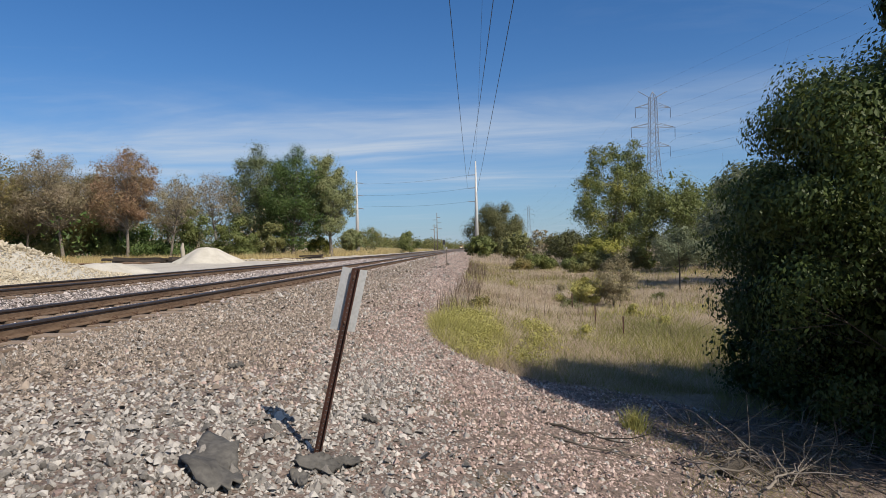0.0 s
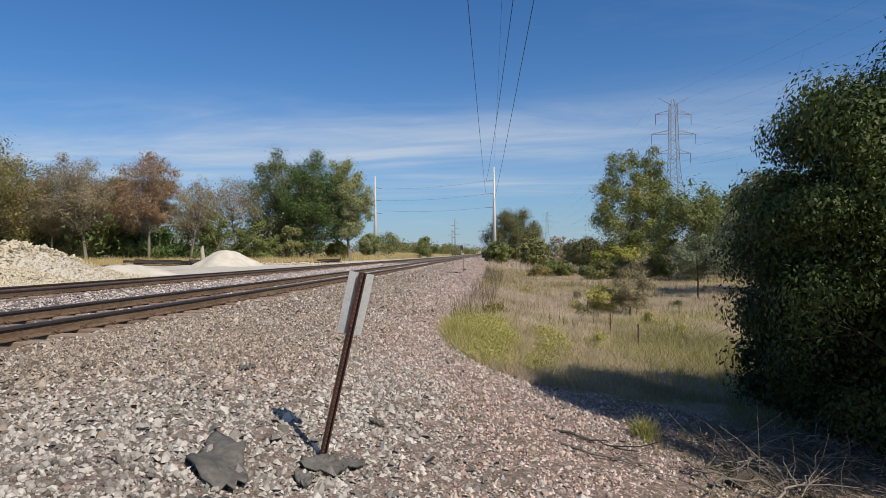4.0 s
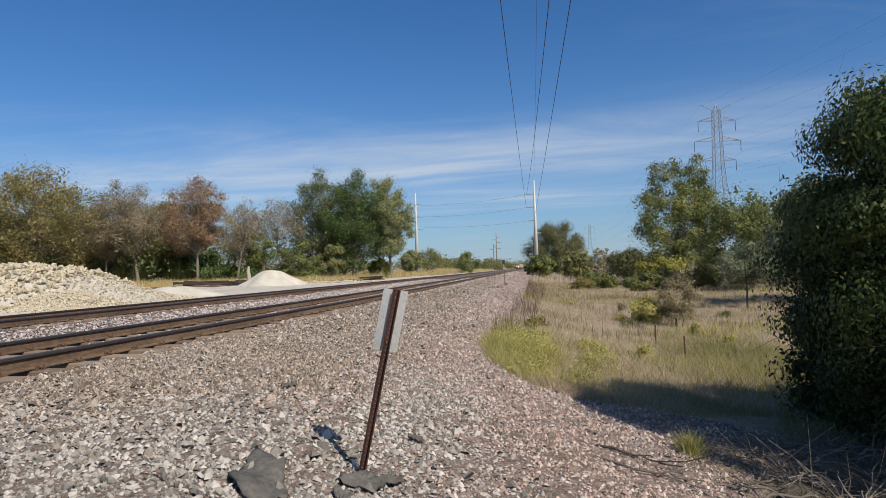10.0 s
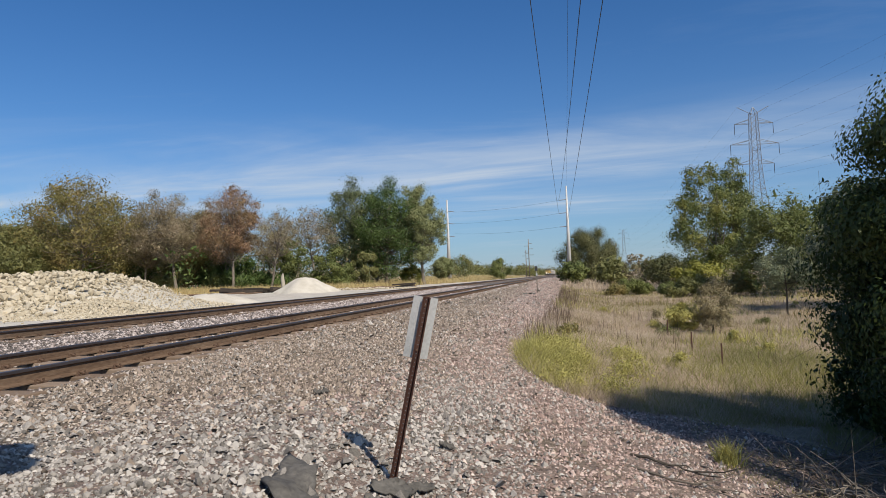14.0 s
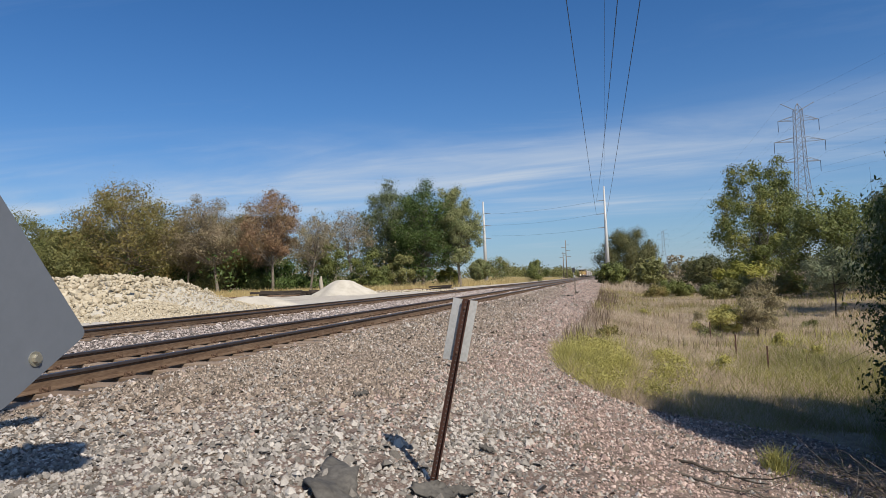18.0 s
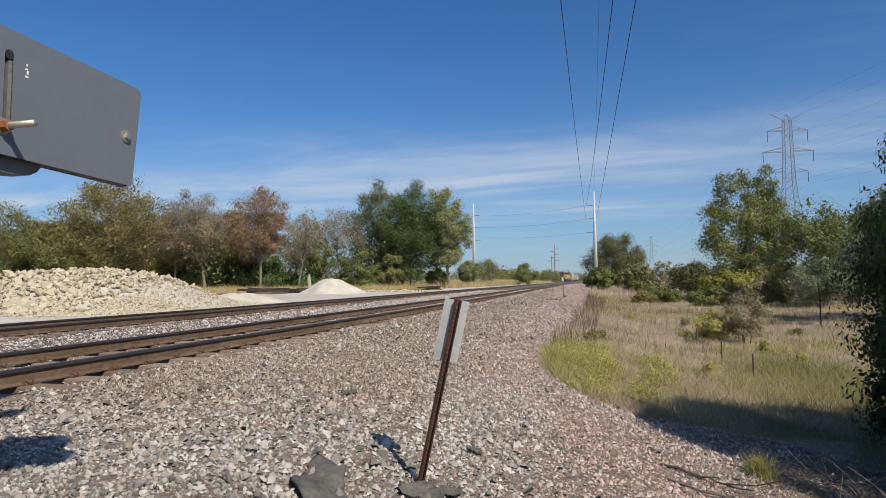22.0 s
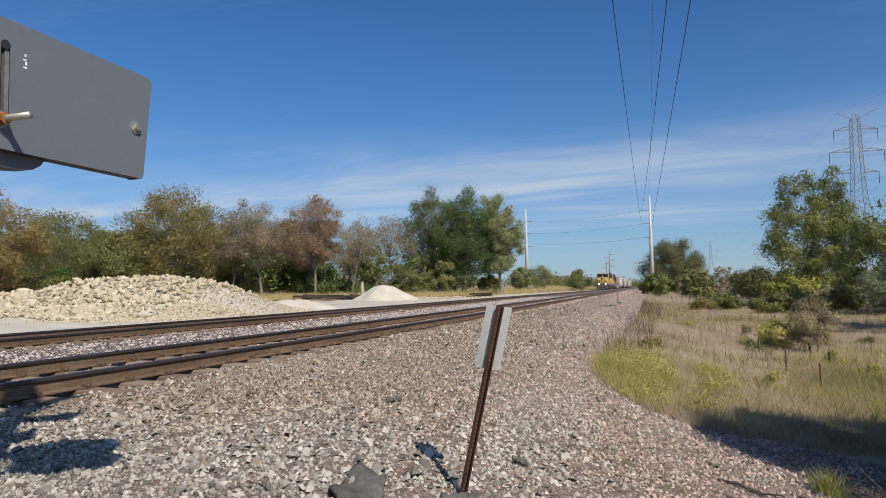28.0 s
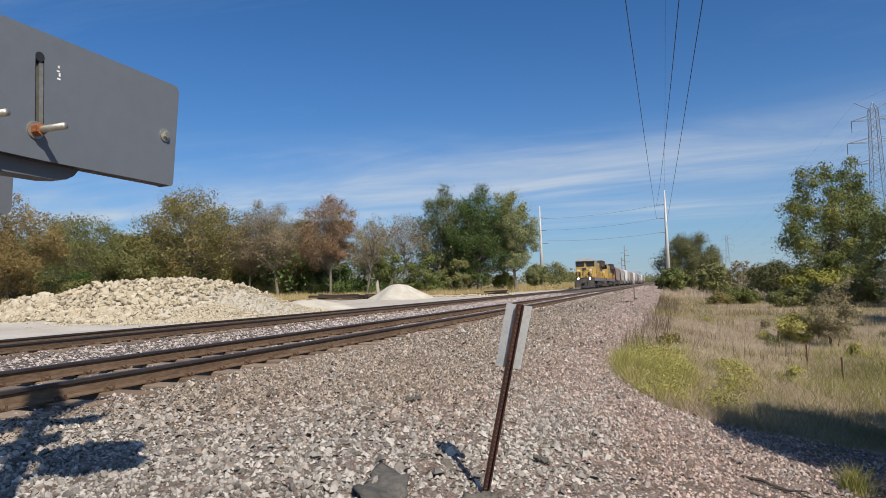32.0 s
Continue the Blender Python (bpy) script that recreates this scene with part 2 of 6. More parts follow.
M["galv"] = surface("galvanised_steel", [(0.30, 0.31, 0.32), (0.40, 0.41, 0.42), (0.47, 0.48, 0.49)], 3, 60, 0.5, 0.6, bump=0.05, depth=0.002)
M["plate"] = surface("grey_paint", [(0.118, 0.134, 0.160), (0.126, 0.143, 0.171), (0.135, 0.153, 0.182)], 2.0, 40, 0.5, 0.0, bump=0.04, depth=0.002, spec=0.4)
M["plate_edge"] = surface("dark_steel_edge", [(0.05, 0.05, 0.055), (0.085, 0.085, 0.09)], 8, 60, 0.5, 0.4)
M["zinc"] = surface("zinc_bolt", [(0.42, 0.40, 0.33), (0.58, 0.56, 0.48)], 30, 120, 0.42, 0.8, bump=0.1, depth=0.002)
M["rustnut"] = surface("rusty_nut", [(0.20, 0.07, 0.03), (0.34, 0.13, 0.055)], 40, 160, 0.85, 0.1)
M["white_mark"] = surface("white_paint_mark", [(0.72, 0.72, 0.72), (0.8, 0.8, 0.8)], 20, 90)
M["upost"] = surface("rusty_brown_post", [(0.036, 0.02, 0.016), (0.07, 0.034, 0.026), (0.10, 0.048, 0.036)], 6, 60, 0.65, 0.15, bump=0.15, depth=0.002)
M["sign"] = surface("aluminium_sign_back", [(0.40, 0.41, 0.41), (0.50, 0.51, 0.51), (0.56, 0.57, 0.57)], 5, 60, 0.55, 0.35, bump=0.05, depth=0.002)
M["rubber"] = surface("dark_rubber_sheet", [(0.055, 0.052, 0.048), (0.10, 0.094, 0.085), (0.15, 0.14, 0.125)], 3, 25, 0.85, bump=0.3, depth=0.01)
M["pole_steel"] = surface("weathered_pole_steel", [(0.42, 0.42, 0.41), (0.50, 0.50, 0.49), (0.56, 0.56, 0.55)], 0.6, 6, 0.6, 0.15, bump=0.05)
M["pole_wood"] = surface("pole_wood", [(0.13, 0.11, 0.09), (0.22, 0.19, 0.16)], 1, 10, stretch=(4, 4, 0.3))
M["lattice"] = surface("tower_steel", [(0.20, 0.225, 0.26), (0.28, 0.305, 0.34)], 0.3, 4, 0.55, 0.1, bump=0)
M["wire"] = surface("conductor_wire", [(0.035, 0.036, 0.04), (0.06, 0.06, 0.065)], 0.3, 3, 0.5, 0.5, bump=0)
M["bark"] = surface("grey_bark", [(0.085, 0.07, 0.055), (0.17, 0.145, 0.115), (0.27, 0.24, 0.20)], 3, 22, bump=0.7, depth=0.03, stretch=(3, 3, 0.7))
M["bark_dark"] = surface("dark_bark", [(0.03, 0.026, 0.022), (0.065, 0.055, 0.045), (0.11, 0.095, 0.08)], 4, 26, bump=0.7, depth=0.02, stretch=(3, 3, 0.7))
M["stick"] = surface("dead_wood", [(0.04, 0.033, 0.026), (0.09, 0.076, 0.06), (0.17, 0.145, 0.12), (0.36, 0.32, 0.27)], 2, 30, bump=0.4, depth=0.005, random_from="object")
M["pale_wood"] = surface("pale_bare_wood", [(0.30, 0.265, 0.21), (0.41, 0.37, 0.30)], 2, 20, bump=0.3, depth=0.01, stretch=(3, 3, 0.5))


LEAF = {
    "green": leafy("green_leaves", [(0.08, 0.10, 0.028), (0.145, 0.17, 0.05), (0.22, 0.235, 0.08)]),
    "dark": leafy("dark_green_leaves", [(0.040, 0.072, 0.018), (0.071, 0.114, 0.027), (0.128, 0.169, 0.045)]),
    "near": leafy("glossy_green_leaves", [(0.020, 0.036, 0.009), (0.040, 0.067, 0.016), (0.078, 0.108, 0.026), (0.18, 0.185, 0.037)], 0.3, 0.55),
    "yellowgreen": leafy("yellow_green_leaves", [(0.142, 0.169, 0.035), (0.256, 0.254, 0.050), (0.398, 0.345, 0.075)]),
    "olive": leafy("olive_leaves", [(0.10, 0.115, 0.04), (0.17, 0.175, 0.06), (0.26, 0.24, 0.09)]),
    "mixed": leafy("green_and_yellow_leaves", [(0.07, 0.10, 0.03), (0.155, 0.18, 0.05), (0.34, 0.30, 0.07)]),
    "olivebrown": leafy("olive_brown_leaves", [(0.11, 0.11, 0.035), (0.20, 0.175, 0.058), (0.32, 0.225, 0.095)]),
    "brown": leafy("brown_leaves", [(0.13, 0.125, 0.055), (0.21, 0.18, 0.10), (0.31, 0.25, 0.17), (0.40, 0.325, 0.225)]),
    "red": leafy("rust_brown_leaves", [(0.15, 0.125, 0.05), (0.26, 0.165, 0.095), (0.38, 0.24, 0.155)]),
    "darkolive": leafy("dark_olive_leaves", [(0.075, 0.085, 0.032), (0.12, 0.125, 0.05), (0.19, 0.17, 0.075)]),
    "greygreen": leafy("grey_green_leaves_tall", [(0.08, 0.10, 0.045), (0.13, 0.155, 0.07), (0.20, 0.215, 0.10)]),
    "paleolive": leafy("pale_olive_leaves", [(0.14, 0.165, 0.065), (0.23, 0.25, 0.11), (0.34, 0.34, 0.165)]),
    "orange": leafy("orange_brown_leaves", [(0.14, 0.12, 0.043), (0.25, 0.185, 0.07), (0.37, 0.26, 0.11)]),
    "bluegreen": leafy("grey_green_leaves", [(0.099, 0.124, 0.069), (0.170, 0.195, 0.112), (0.256, 0.260, 0.163)]),
    "thin": leafy("greyish_brown_leaves", [(0.17, 0.145, 0.085), (0.27, 0.23, 0.13), (0.39, 0.33, 0.19)]),
    "tan": leafy("dry_tan_grass", [(0.29, 0.245, 0.14), (0.41, 0.325, 0.235), (0.54, 0.445, 0.34), (0.68, 0.59, 0.46)], 0.35, 0.8),
    "gold": leafy("golden_grass", [(0.38, 0.29, 0.13), (0.52, 0.415, 0.20), (0.65, 0.55, 0.30)], 0.35, 0.8),
    "weed": leafy("yellow_green_weeds", [(0.29, 0.275, 0.085), (0.45, 0.415, 0.135), (0.60, 0.55, 0.22)], 0.4, 0.7),
    "grass": leafy("green_grass", [(0.17, 0.175, 0.055), (0.27, 0.26, 0.085), (0.39, 0.355, 0.14)], 0.4, 0.7),
    "deadweed": leafy("dead_brown_weeds", [(0.085, 0.06, 0.045), (0.15, 0.105, 0.075), (0.24, 0.18, 0.125)], 0.2, 0.8),
}
RNG = np.random.default_rng(7)


# ---- mesh helpers ----
def mesh_of(name, verts, tris=None, quads=None, mats=(), smooth=False, mat_ids=None):
    """A mesh from arrays of vertices, triangles and quads."""
    me = bpy.data.meshes.new(name)
    verts = np.asarray(verts, np.float32).reshape(-1, 3)
    tris = np.zeros((0, 3), np.int32) if tris is None else np.asarray(tris, np.int32).reshape(-1, 3)
    quads = np.zeros((0, 4), np.int32) if quads is None else np.asarray(quads, np.int32).reshape(-1, 4)
    me.vertices.add(len(verts))
    me.vertices.foreach_set("co", verts.ravel())
    loops = np.concatenate([tris.ravel(), quads.ravel()])
    me.loops.add(len(loops))
    me.loops.foreach_set("vertex_index", loops)
    n = len(tris) + len(quads)
    me.polygons.add(n)
    start = np.concatenate([np.arange(len(tris)) * 3, len(tris) * 3 + np.arange(len(quads)) * 4]).astype(np.int32)
    me.polygons.foreach_set("loop_start", start)
    for m in mats:
        me.materials.append(m)
    if mat_ids is not None:
        me.polygons.foreach_set("material_index", np.asarray(mat_ids, np.int32))
    me.polygons.foreach_set("use_smooth", np.full(n, smooth))
    me.update(calc_edges=True)
    return me


def under(name, data, parent=None, label="", m=None):
    ob = new(name, data)
    if parent is not None:
        ob.parent = parent
    if m is not None:
        ob.matrix_basis = m
    if label:
        tagged(ob, label)
    return ob


def part(name, bm, material, parent=None, label="", smooth=False):
    """One bmesh as one mesh object under a thing or part."""
    me = bpy.data.meshes.new(name)
    if smooth:
        for f in bm.faces:
            f.smooth = True
    bm.to_mesh(me)
    bm.free()
    for k in material if isinstance(material, (list, tuple)) else (material,):
        me.materials.append(k)
    return under(name, me, parent, label)


def thing(name, label, category, group="", m=None, kind=""):
    ob = tagged(new(name), label, category, group, kind)
    ob.empty_display_size = 0.2
    if m is not None:
        ob.matrix_basis = m
    return ob


def box(bm, x0, y0, z0, x1, y1, z1, bevel=0.0, m=None):
    r = bmesh.ops.create_cube(bm, size=1, matrix=Matrix.Translation(((x0 + x1) / 2, (y0 + y1) / 2, (z0 + z1) / 2)) @ Matrix.Diagonal((x1 - x0, y1 - y0, z1 - z0, 1)))
    vs = r["verts"]
    if bevel:
        es = list({e for v in vs for e in v.link_edges})
        out = bmesh.ops.bevel(bm, geom=es, offset=bevel, segments=2, affect="EDGES", profile=0.6)
        vs = list({v for f in out["faces"] for v in f.verts} | {v for v in vs if v.is_valid})
    if m is not None:
        bmesh.ops.transform(bm, matrix=m, verts=vs)
    return vs


def rod(bm, a, b, r0, r1=None, seg=8):
    a, b = Vector(a), Vector(b)
    d = b - a
    m = Matrix.Translation((a + b) / 2) @ d.to_track_quat("Z", "Y").to_matrix().to_4x4()
    return bmesh.ops.create_cone(bm, cap_ends=True, segments=seg, radius1=r0, radius2=r0 if r1 is None else r1, depth=d.length, matrix=m)["verts"]


def boxed(*args, **kw):
    bm = bmesh.new()
    box(bm, *args, **kw)
    return bm


def rodded(*args, **kw):
    bm = bmesh.new()
    rod(bm, *args, **kw)
    return bm


def tubes(paths, seg=6):
    """Tapered tubes: each path is (points, radii). Vertices and quads."""
    vs, qs, base = [], [], 0
    ring = np.linspace(0, 2 * np.pi, seg, endpoint=False)
    for pts, rad in paths:
        pts, rad = np.asarray(pts, float), np.asarray(rad, float)
        d = np.gradient(pts, axis=0)
        d /= np.linalg.norm(d, axis=1, keepdims=True) + 1e-9
        ref = np.where(np.abs(d[:, 2:3]) > 0.9, np.array([[1.0, 0, 0]]), np.array([[0, 0, 1.0]]))
        s = np.cross(d, ref)
        s /= np.linalg.norm(s, axis=1, keepdims=True) + 1e-9
        u = np.cross(s, d)
        v = pts[:, None] + rad[:, None, None] * (np.cos(ring)[None, :, None] * s[:, None] + np.sin(ring)[None, :, None] * u[:, None])
        vs.append(v.reshape(-1, 3))
        i = np.arange(len(pts) - 1)[:, None] * seg
        j = np.arange(seg)[None]
        k = (j + 1) % seg
        qs.append(np.stack([i + j, i + k, i + seg + k, i + seg + j], -1).reshape(-1, 4) + base)
        base += len(pts) * seg
    return np.concatenate(vs), np.concatenate(qs)


# ---- the lie of the land ----
def bend(y):
    """How far the line has curved aside at y."""
    y = np.asarray(y, float)
    return -0.0485 * 6 * np.logaddexp(0, (y - 8) / 6)


LIE_U = np.array([-400, -120, -75, -46, -40, -14.2, -13.6, -4.3, -3.4, -2.0, -1.6, -1.1, 0, 1, 2.2, 6, 60, 400])
LIE_Z = np.array([2.5, 1.7, 1.1, 0.75, 0.62, 0.62, 0.62, 0.62, 0.60, 0.62, 0.59, 0.45, 0.2, 0.02, -0.22, -0.36, -0.4, 0.6])
RAIL_U = (-5.27, -6.77, -10.95, -12.45)
RAIL_TOP, TIE_TOP = 0.85, 0.692


def land(x, y):
    x, y = np.asarray(x, float), np.asarray(y, float)
    u = x - bend(y)
    z = np.interp(u, LIE_U, LIE_Z)
    far = np.clip((np.hypot(x, y) - 60) / 200, 0, 1)
    z = z + far * (1.0 * np.clip((np.abs(u + 8) - 10) / 20, 0, 1))
    z = z + 15 * np.exp(-(((x + 230) / 95) ** 2 + ((y - 190) / 110) ** 2))
    rough = np.clip((np.abs(u + 8.5) - 6) / 4, 0, 1)
    return z + rough * 0.03 * (np.sin(x * 1.7 + 0.6 * y) + np.sin(y * 1.3 - 0.9 * x + 1) + 0.6 * np.sin(x * 3.9 + y * 3.1))


def land1(x, y):
    return float(land(x, y))


def sheet(us, ys, lift, follow=True):
    """A grid over the land: us across the line (bent with it), ys along it; lift(u, y) added to the height."""
    uu, yy = np.meshgrid(us, ys)
    xx = uu + (bend(yy) if follow else 0)
    zz = land(xx, yy) + lift(uu, yy)
    n, m = uu.shape
    i = np.arange(n - 1)[:, None] * m
    j = np.arange(m - 1)[None]
    q = np.stack([i + j, i + j + 1, i + m + j + 1, i + m + j], -1).reshape(-1, 4)
    return np.stack([xx, yy, zz], -1).reshape(-1, 3), q


def wavy(u, y, k=1.0):
    return k * (np.sin(y * 0.9 + 1.3) * 0.35 + np.sin(y * 2.3) * 0.18 + np.sin(y * 5.1 + u) * 0.08)


far = np.array([3000, 2000, 1300, 900, 650, 480, 360, 280, 220, 175, 140])
gx = np.concatenate([-far, np.linspace(-120, -30, 40), np.linspace(-29, -14, 24), np.linspace(-13.7, 8, 60), np.linspace(8.6, 60, 50), np.linspace(65, 120, 14), far[::-1]])
gy = np.concatenate([-far[:8], np.linspace(-180, -12, 18), np.linspace(-10, 30, 90), np.linspace(30.6, 120, 90), np.linspace(122, 240, 40), far[::-1][4:]])
v, q = sheet(gx, gy, lambda x, y: -0.2 * np.clip((4.0 - np.abs(x - bend(y) + 8.86)) / 0.4, 0, 1), False)
tagged(new("ground", mesh_of("ground", v, quads=q, mats=[M["soil"]], smooth=True)), "dry soil under the grass of field and verge", "ground", kind="structure")

# ballast under both tracks, and the gravel shoulder beside them
ys = np.concatenate([np.linspace(-25, 30, 160), np.linspace(30.5, 120, 120), np.linspace(122, 900, 120)])
def bed_lift(u, y):
    """Ballast over the land: a little lower between the ties, lowest right under the rails."""
    inside = np.clip((1.36 - np.minimum(np.abs(u + 6.02), np.abs(u + 11.7))) / 0.12, 0, 1)
    rail = sum(np.exp(-(((u - a) / 0.17) ** 4)) for a in RAIL_U)
    return 0.026 - 0.06 * (np.clip(-13.9 - u - wavy(u, y, 0.5), 0, 0.5) + np.clip(u + 3.6, 0, 1)) + 0.008 * np.sin(u * 9 + y * 7) + 0.026 * inside - 0.095 * rail * np.clip((y - 1.0) / 1.0, 0, 1)


v, q = sheet(np.linspace(-14.4, -3.2, 150), ys, bed_lift)
tagged(new("ballast_bed", mesh_of("ballast_bed", v, quads=q, mats=[M["ballast"]], smooth=True)), "grey-brown crushed stone ballast under the two tracks", "ballast", kind="structure")


def shoulder_edge(y):
    """Where gravel gives way to grass, across the line."""
    return np.interp(y, [-30, 6.9, 7.4, 7.7, 8.5, 9.5, 12, 20, 40, 900], [3.6, 3.4, 0.5, -0.25, -0.7, -0.9, -1.0, -0.75, -0.6, -0.6])


v, q = sheet(np.linspace(-3.7, 4.6, 58), ys, lambda u, y: np.clip(0.022 - 0.10 * np.clip(u - shoulder_edge(y) - wavy(u, y, 0.4), 0, 1), -0.2, 1) - 0.05 * np.clip(-3.5 - u, 0, 1) + 0.01 * np.sin(u * 11 + y * 8))
tagged(new("gravel_shoulder", mesh_of("gravel_shoulder", v, quads=q, mats=[M["shoulder"]], smooth=True)), "pinkish gravel shoulder sloping down beside the track", "gravel", kind="structure")


def yard_edge(y):
    return np.interp(y, [-30, 45, 60, 66, 76, 120, 260], [-44, -43, -40, -33, -21, -16.5, -15.5])


v, q = sheet(np.linspace(-46, -13.7, 70), np.concatenate([np.linspace(-25, 130, 200), np.linspace(132, 260, 30)]), lambda u, y: np.clip(0.03 - 0.12 * np.clip(yard_edge(y) - u + wavy(u, y, 0.9), 0, 2), -0.2, 1) - 0.1 * np.clip(u + 14.1, 0, 1))
tagged(new("gravel_yard", mesh_of("gravel_yard", v, quads=q, mats=[M["yard"]], smooth=True)), "pale crushed limestone yard and road beside the tracks", "gravel", kind="structure")


# ---- railway tracks ----
RAIL_PROFILE = [(-0.07, 0), (-0.07, 0.012), (-0.012, 0.032), (-0.009, 0.13), (-0.036, 0.145), (-0.036, 0.172), (-0.028, 0.18), (0.028, 0.18), (0.036, 0.172), (0.036, 0.145), (0.009, 0.13), (0.012, 0.032), (0.07, 0.012), (0.07, 0)]
rail_ys = np.concatenate([np.linspace(-25, 8, 20), np.linspace(9, 120, 60), np.linspace(125, 1100, 80)])


def rail_mesh(u):
    pr = np.array(RAIL_PROFILE)
    k = len(pr)
    x = u + bend(rail_ys)
    v = np.stack([x[:, None] + pr[None, :, 0], np.broadcast_to(rail_ys[:, None], (len(rail_ys), k)), RAIL_TOP - 0.151 + 0.84 * np.broadcast_to(pr[None, :, 1], (len(rail_ys), k))], -1).reshape(-1, 3)
    i = np.arange(len(rail_ys) - 1)[:, None] * k
    j = np.arange(k)[None]
    q = np.stack([i + j, i + k + j, i + k + (j + 1) % k, i + (j + 1) % k], -1).reshape(-1, 4)
    ids = np.tile([1 if 4 <= a <= 8 else 0 for a in range(k)], len(rail_ys) - 1)
    return mesh_of("rail", v, quads=q, mats=[M["rail_side"], M["rail_top"]], mat_ids=ids)


bm = bmesh.new()
box(bm, -1.3, -0.115, -0.17, 1.3, 0.115, 0, 0.012)
TIE_ME = bpy.data.meshes.new("tie")
bm.to_mesh(TIE_ME)
bm.free()
TIE_ME.materials.append(M["tie"])
bm = bmesh.new()
box(bm, -0.10, -0.075, 0, 0.10, 0.075, 0.014)
for sx in (-1, 1):
    rod(bm, (sx * 0.075, -0.05, 0.01), (sx * 0.075, -0.05, 0.05), 0.011, seg=6)
    rod(bm, (sx * 0.075, 0.05, 0.01), (sx * 0.075, 0.05, 0.05), 0.011, seg=6)
    rod(bm, (sx * 0.045, 0.0, 0.045), (sx * 0.11, 0.0, 0.022), 0.014, seg=6)
CLIP_ME = bpy.data.meshes.new("tie_plate")
bm.to_mesh(CLIP_ME)
bm.free()
CLIP_ME.materials.append(M["clip"])


def track(u_near, u_far, label, near_from, near_to):
    t = thing("railway_track", label, "railway track", "main line tracks")
    for u in (u_near, u_far):
        under("rail", rail_mesh(u), t, "rusty steel rail with a worn shiny head")
    mid = (u_near + u_far) / 2
    rnd = random.Random(int(-u_near * 100))
    y, rest, rest_clip = -24.0, [], []
    while y < 420:
        s = float(bend(y + 0.5) - bend(y - 0.5))
        x = mid + float(bend(y))
        p = pose(x + rnd.uniform(-0.03, 0.03), y, TIE_TOP + rnd.uniform(-0.01, 0.006), 0, 0, math.degrees(-math.atan(s)) + rnd.uniform(-0.6, 0.6))
        if near_from < y < near_to:
            tie = under("tie", TIE_ME, t, m=p)
            for u in (u_near, u_far):
                under("tie_plate", CLIP_ME, tie, m=pose(u - mid, 0, -0.004))
        else:
            rest.append(p)
        y += 0.535
    bm = bmesh.new()
    box(bm, -1.3, -0.115, -0.17, 1.3, 0.115, 0)
    co = np.array([vv.co for vv in bm.verts])
    fq = np.array([[vv.index for vv in f.verts] for f in bm.faces])
    bm.free()
    vs = np.concatenate([co @ np.array(p.to_3x3()).T + np.array(p.translation) for p in rest])
    qs = np.concatenate([fq + 8 * i for i in range(len(rest))])
    tagged(under("far_ties", mesh_of("far_ties", vs, quads=qs, mats=[M["ties_far"]]), t), kind="stuff")


track(RAIL_U[0], RAIL_U[1], "rusty steel track on wooden ties, nearer line", 1.0, 60.0)
track(RAIL_U[2], RAIL_U[3], "rusty steel track on wooden ties, farther line", 5.0, 60.0)


# ---- stones ----
def ico():
    bm = bmesh.new()
    bmesh.ops.create_icosphere(bm, subdivisions=1, radius=1)
    bm.verts.ensure_lookup_table()
    v = np.array([a.co for a in bm.verts])
    f = np.array([[a.index for a in p.verts] for p in bm.faces])
    bm.free()
    return v, f


ICO_V, ICO_F = ico()
OCTA_V = np.array([(1, 0, 0), (-1, 0, 0), (0, 1, 0), (0, -1, 0), (0, 0, 1), (0, 0, -1)], float)
OCTA_F = np.array([(0, 2, 4), (2, 1, 4), (1, 3, 4), (3, 0, 4), (2, 0, 5), (1, 2, 5), (3, 1, 5), (0, 3, 5)])


_a = np.linspace(0, 2 * np.pi, 5, endpoint=False)
CHIP = (np.vstack([np.stack([1.2 * np.cos(_a), 1.2 * np.sin(_a), 0 * _a - 0.35], -1), [(0.25, 0.1, 0.95), (-0.35, -0.1, 0.85)]]), np.array([(0, 1, 5), (1, 2, 5), (2, 6, 5), (2, 3, 6), (3, 4, 6), (4, 5, 6), (4, 0, 5)]))


PYRAMID = (np.array([(1.1, 0.2, -0.3), (-0.1, 1.0, -0.3), (-1.0, -0.1, -0.3), (0.2, -1.0, -0.3), (0.15, 0.1, 1.15)]), np.array([(0, 1, 4), (1, 2, 4), (2, 3, 4), (3, 0, 4)]))


def turns(n, rng):
    q = rng.normal(size=(n, 4))
    q /= np.linalg.norm(q, axis=1, keepdims=True)
    w, x, y, z = q.T
    return np.stack([1 - 2 * (y * y + z * z), 2 * (x * y - z * w), 2 * (x * z + y * w), 2 * (x * y + z * w), 1 - 2 * (x * x + z * z), 2 * (y * z - x * w), 2 * (x * z - y * w), 2 * (y * z + x * w), 1 - 2 * (x * x + y * y)], -1).reshape(n, 3, 3)


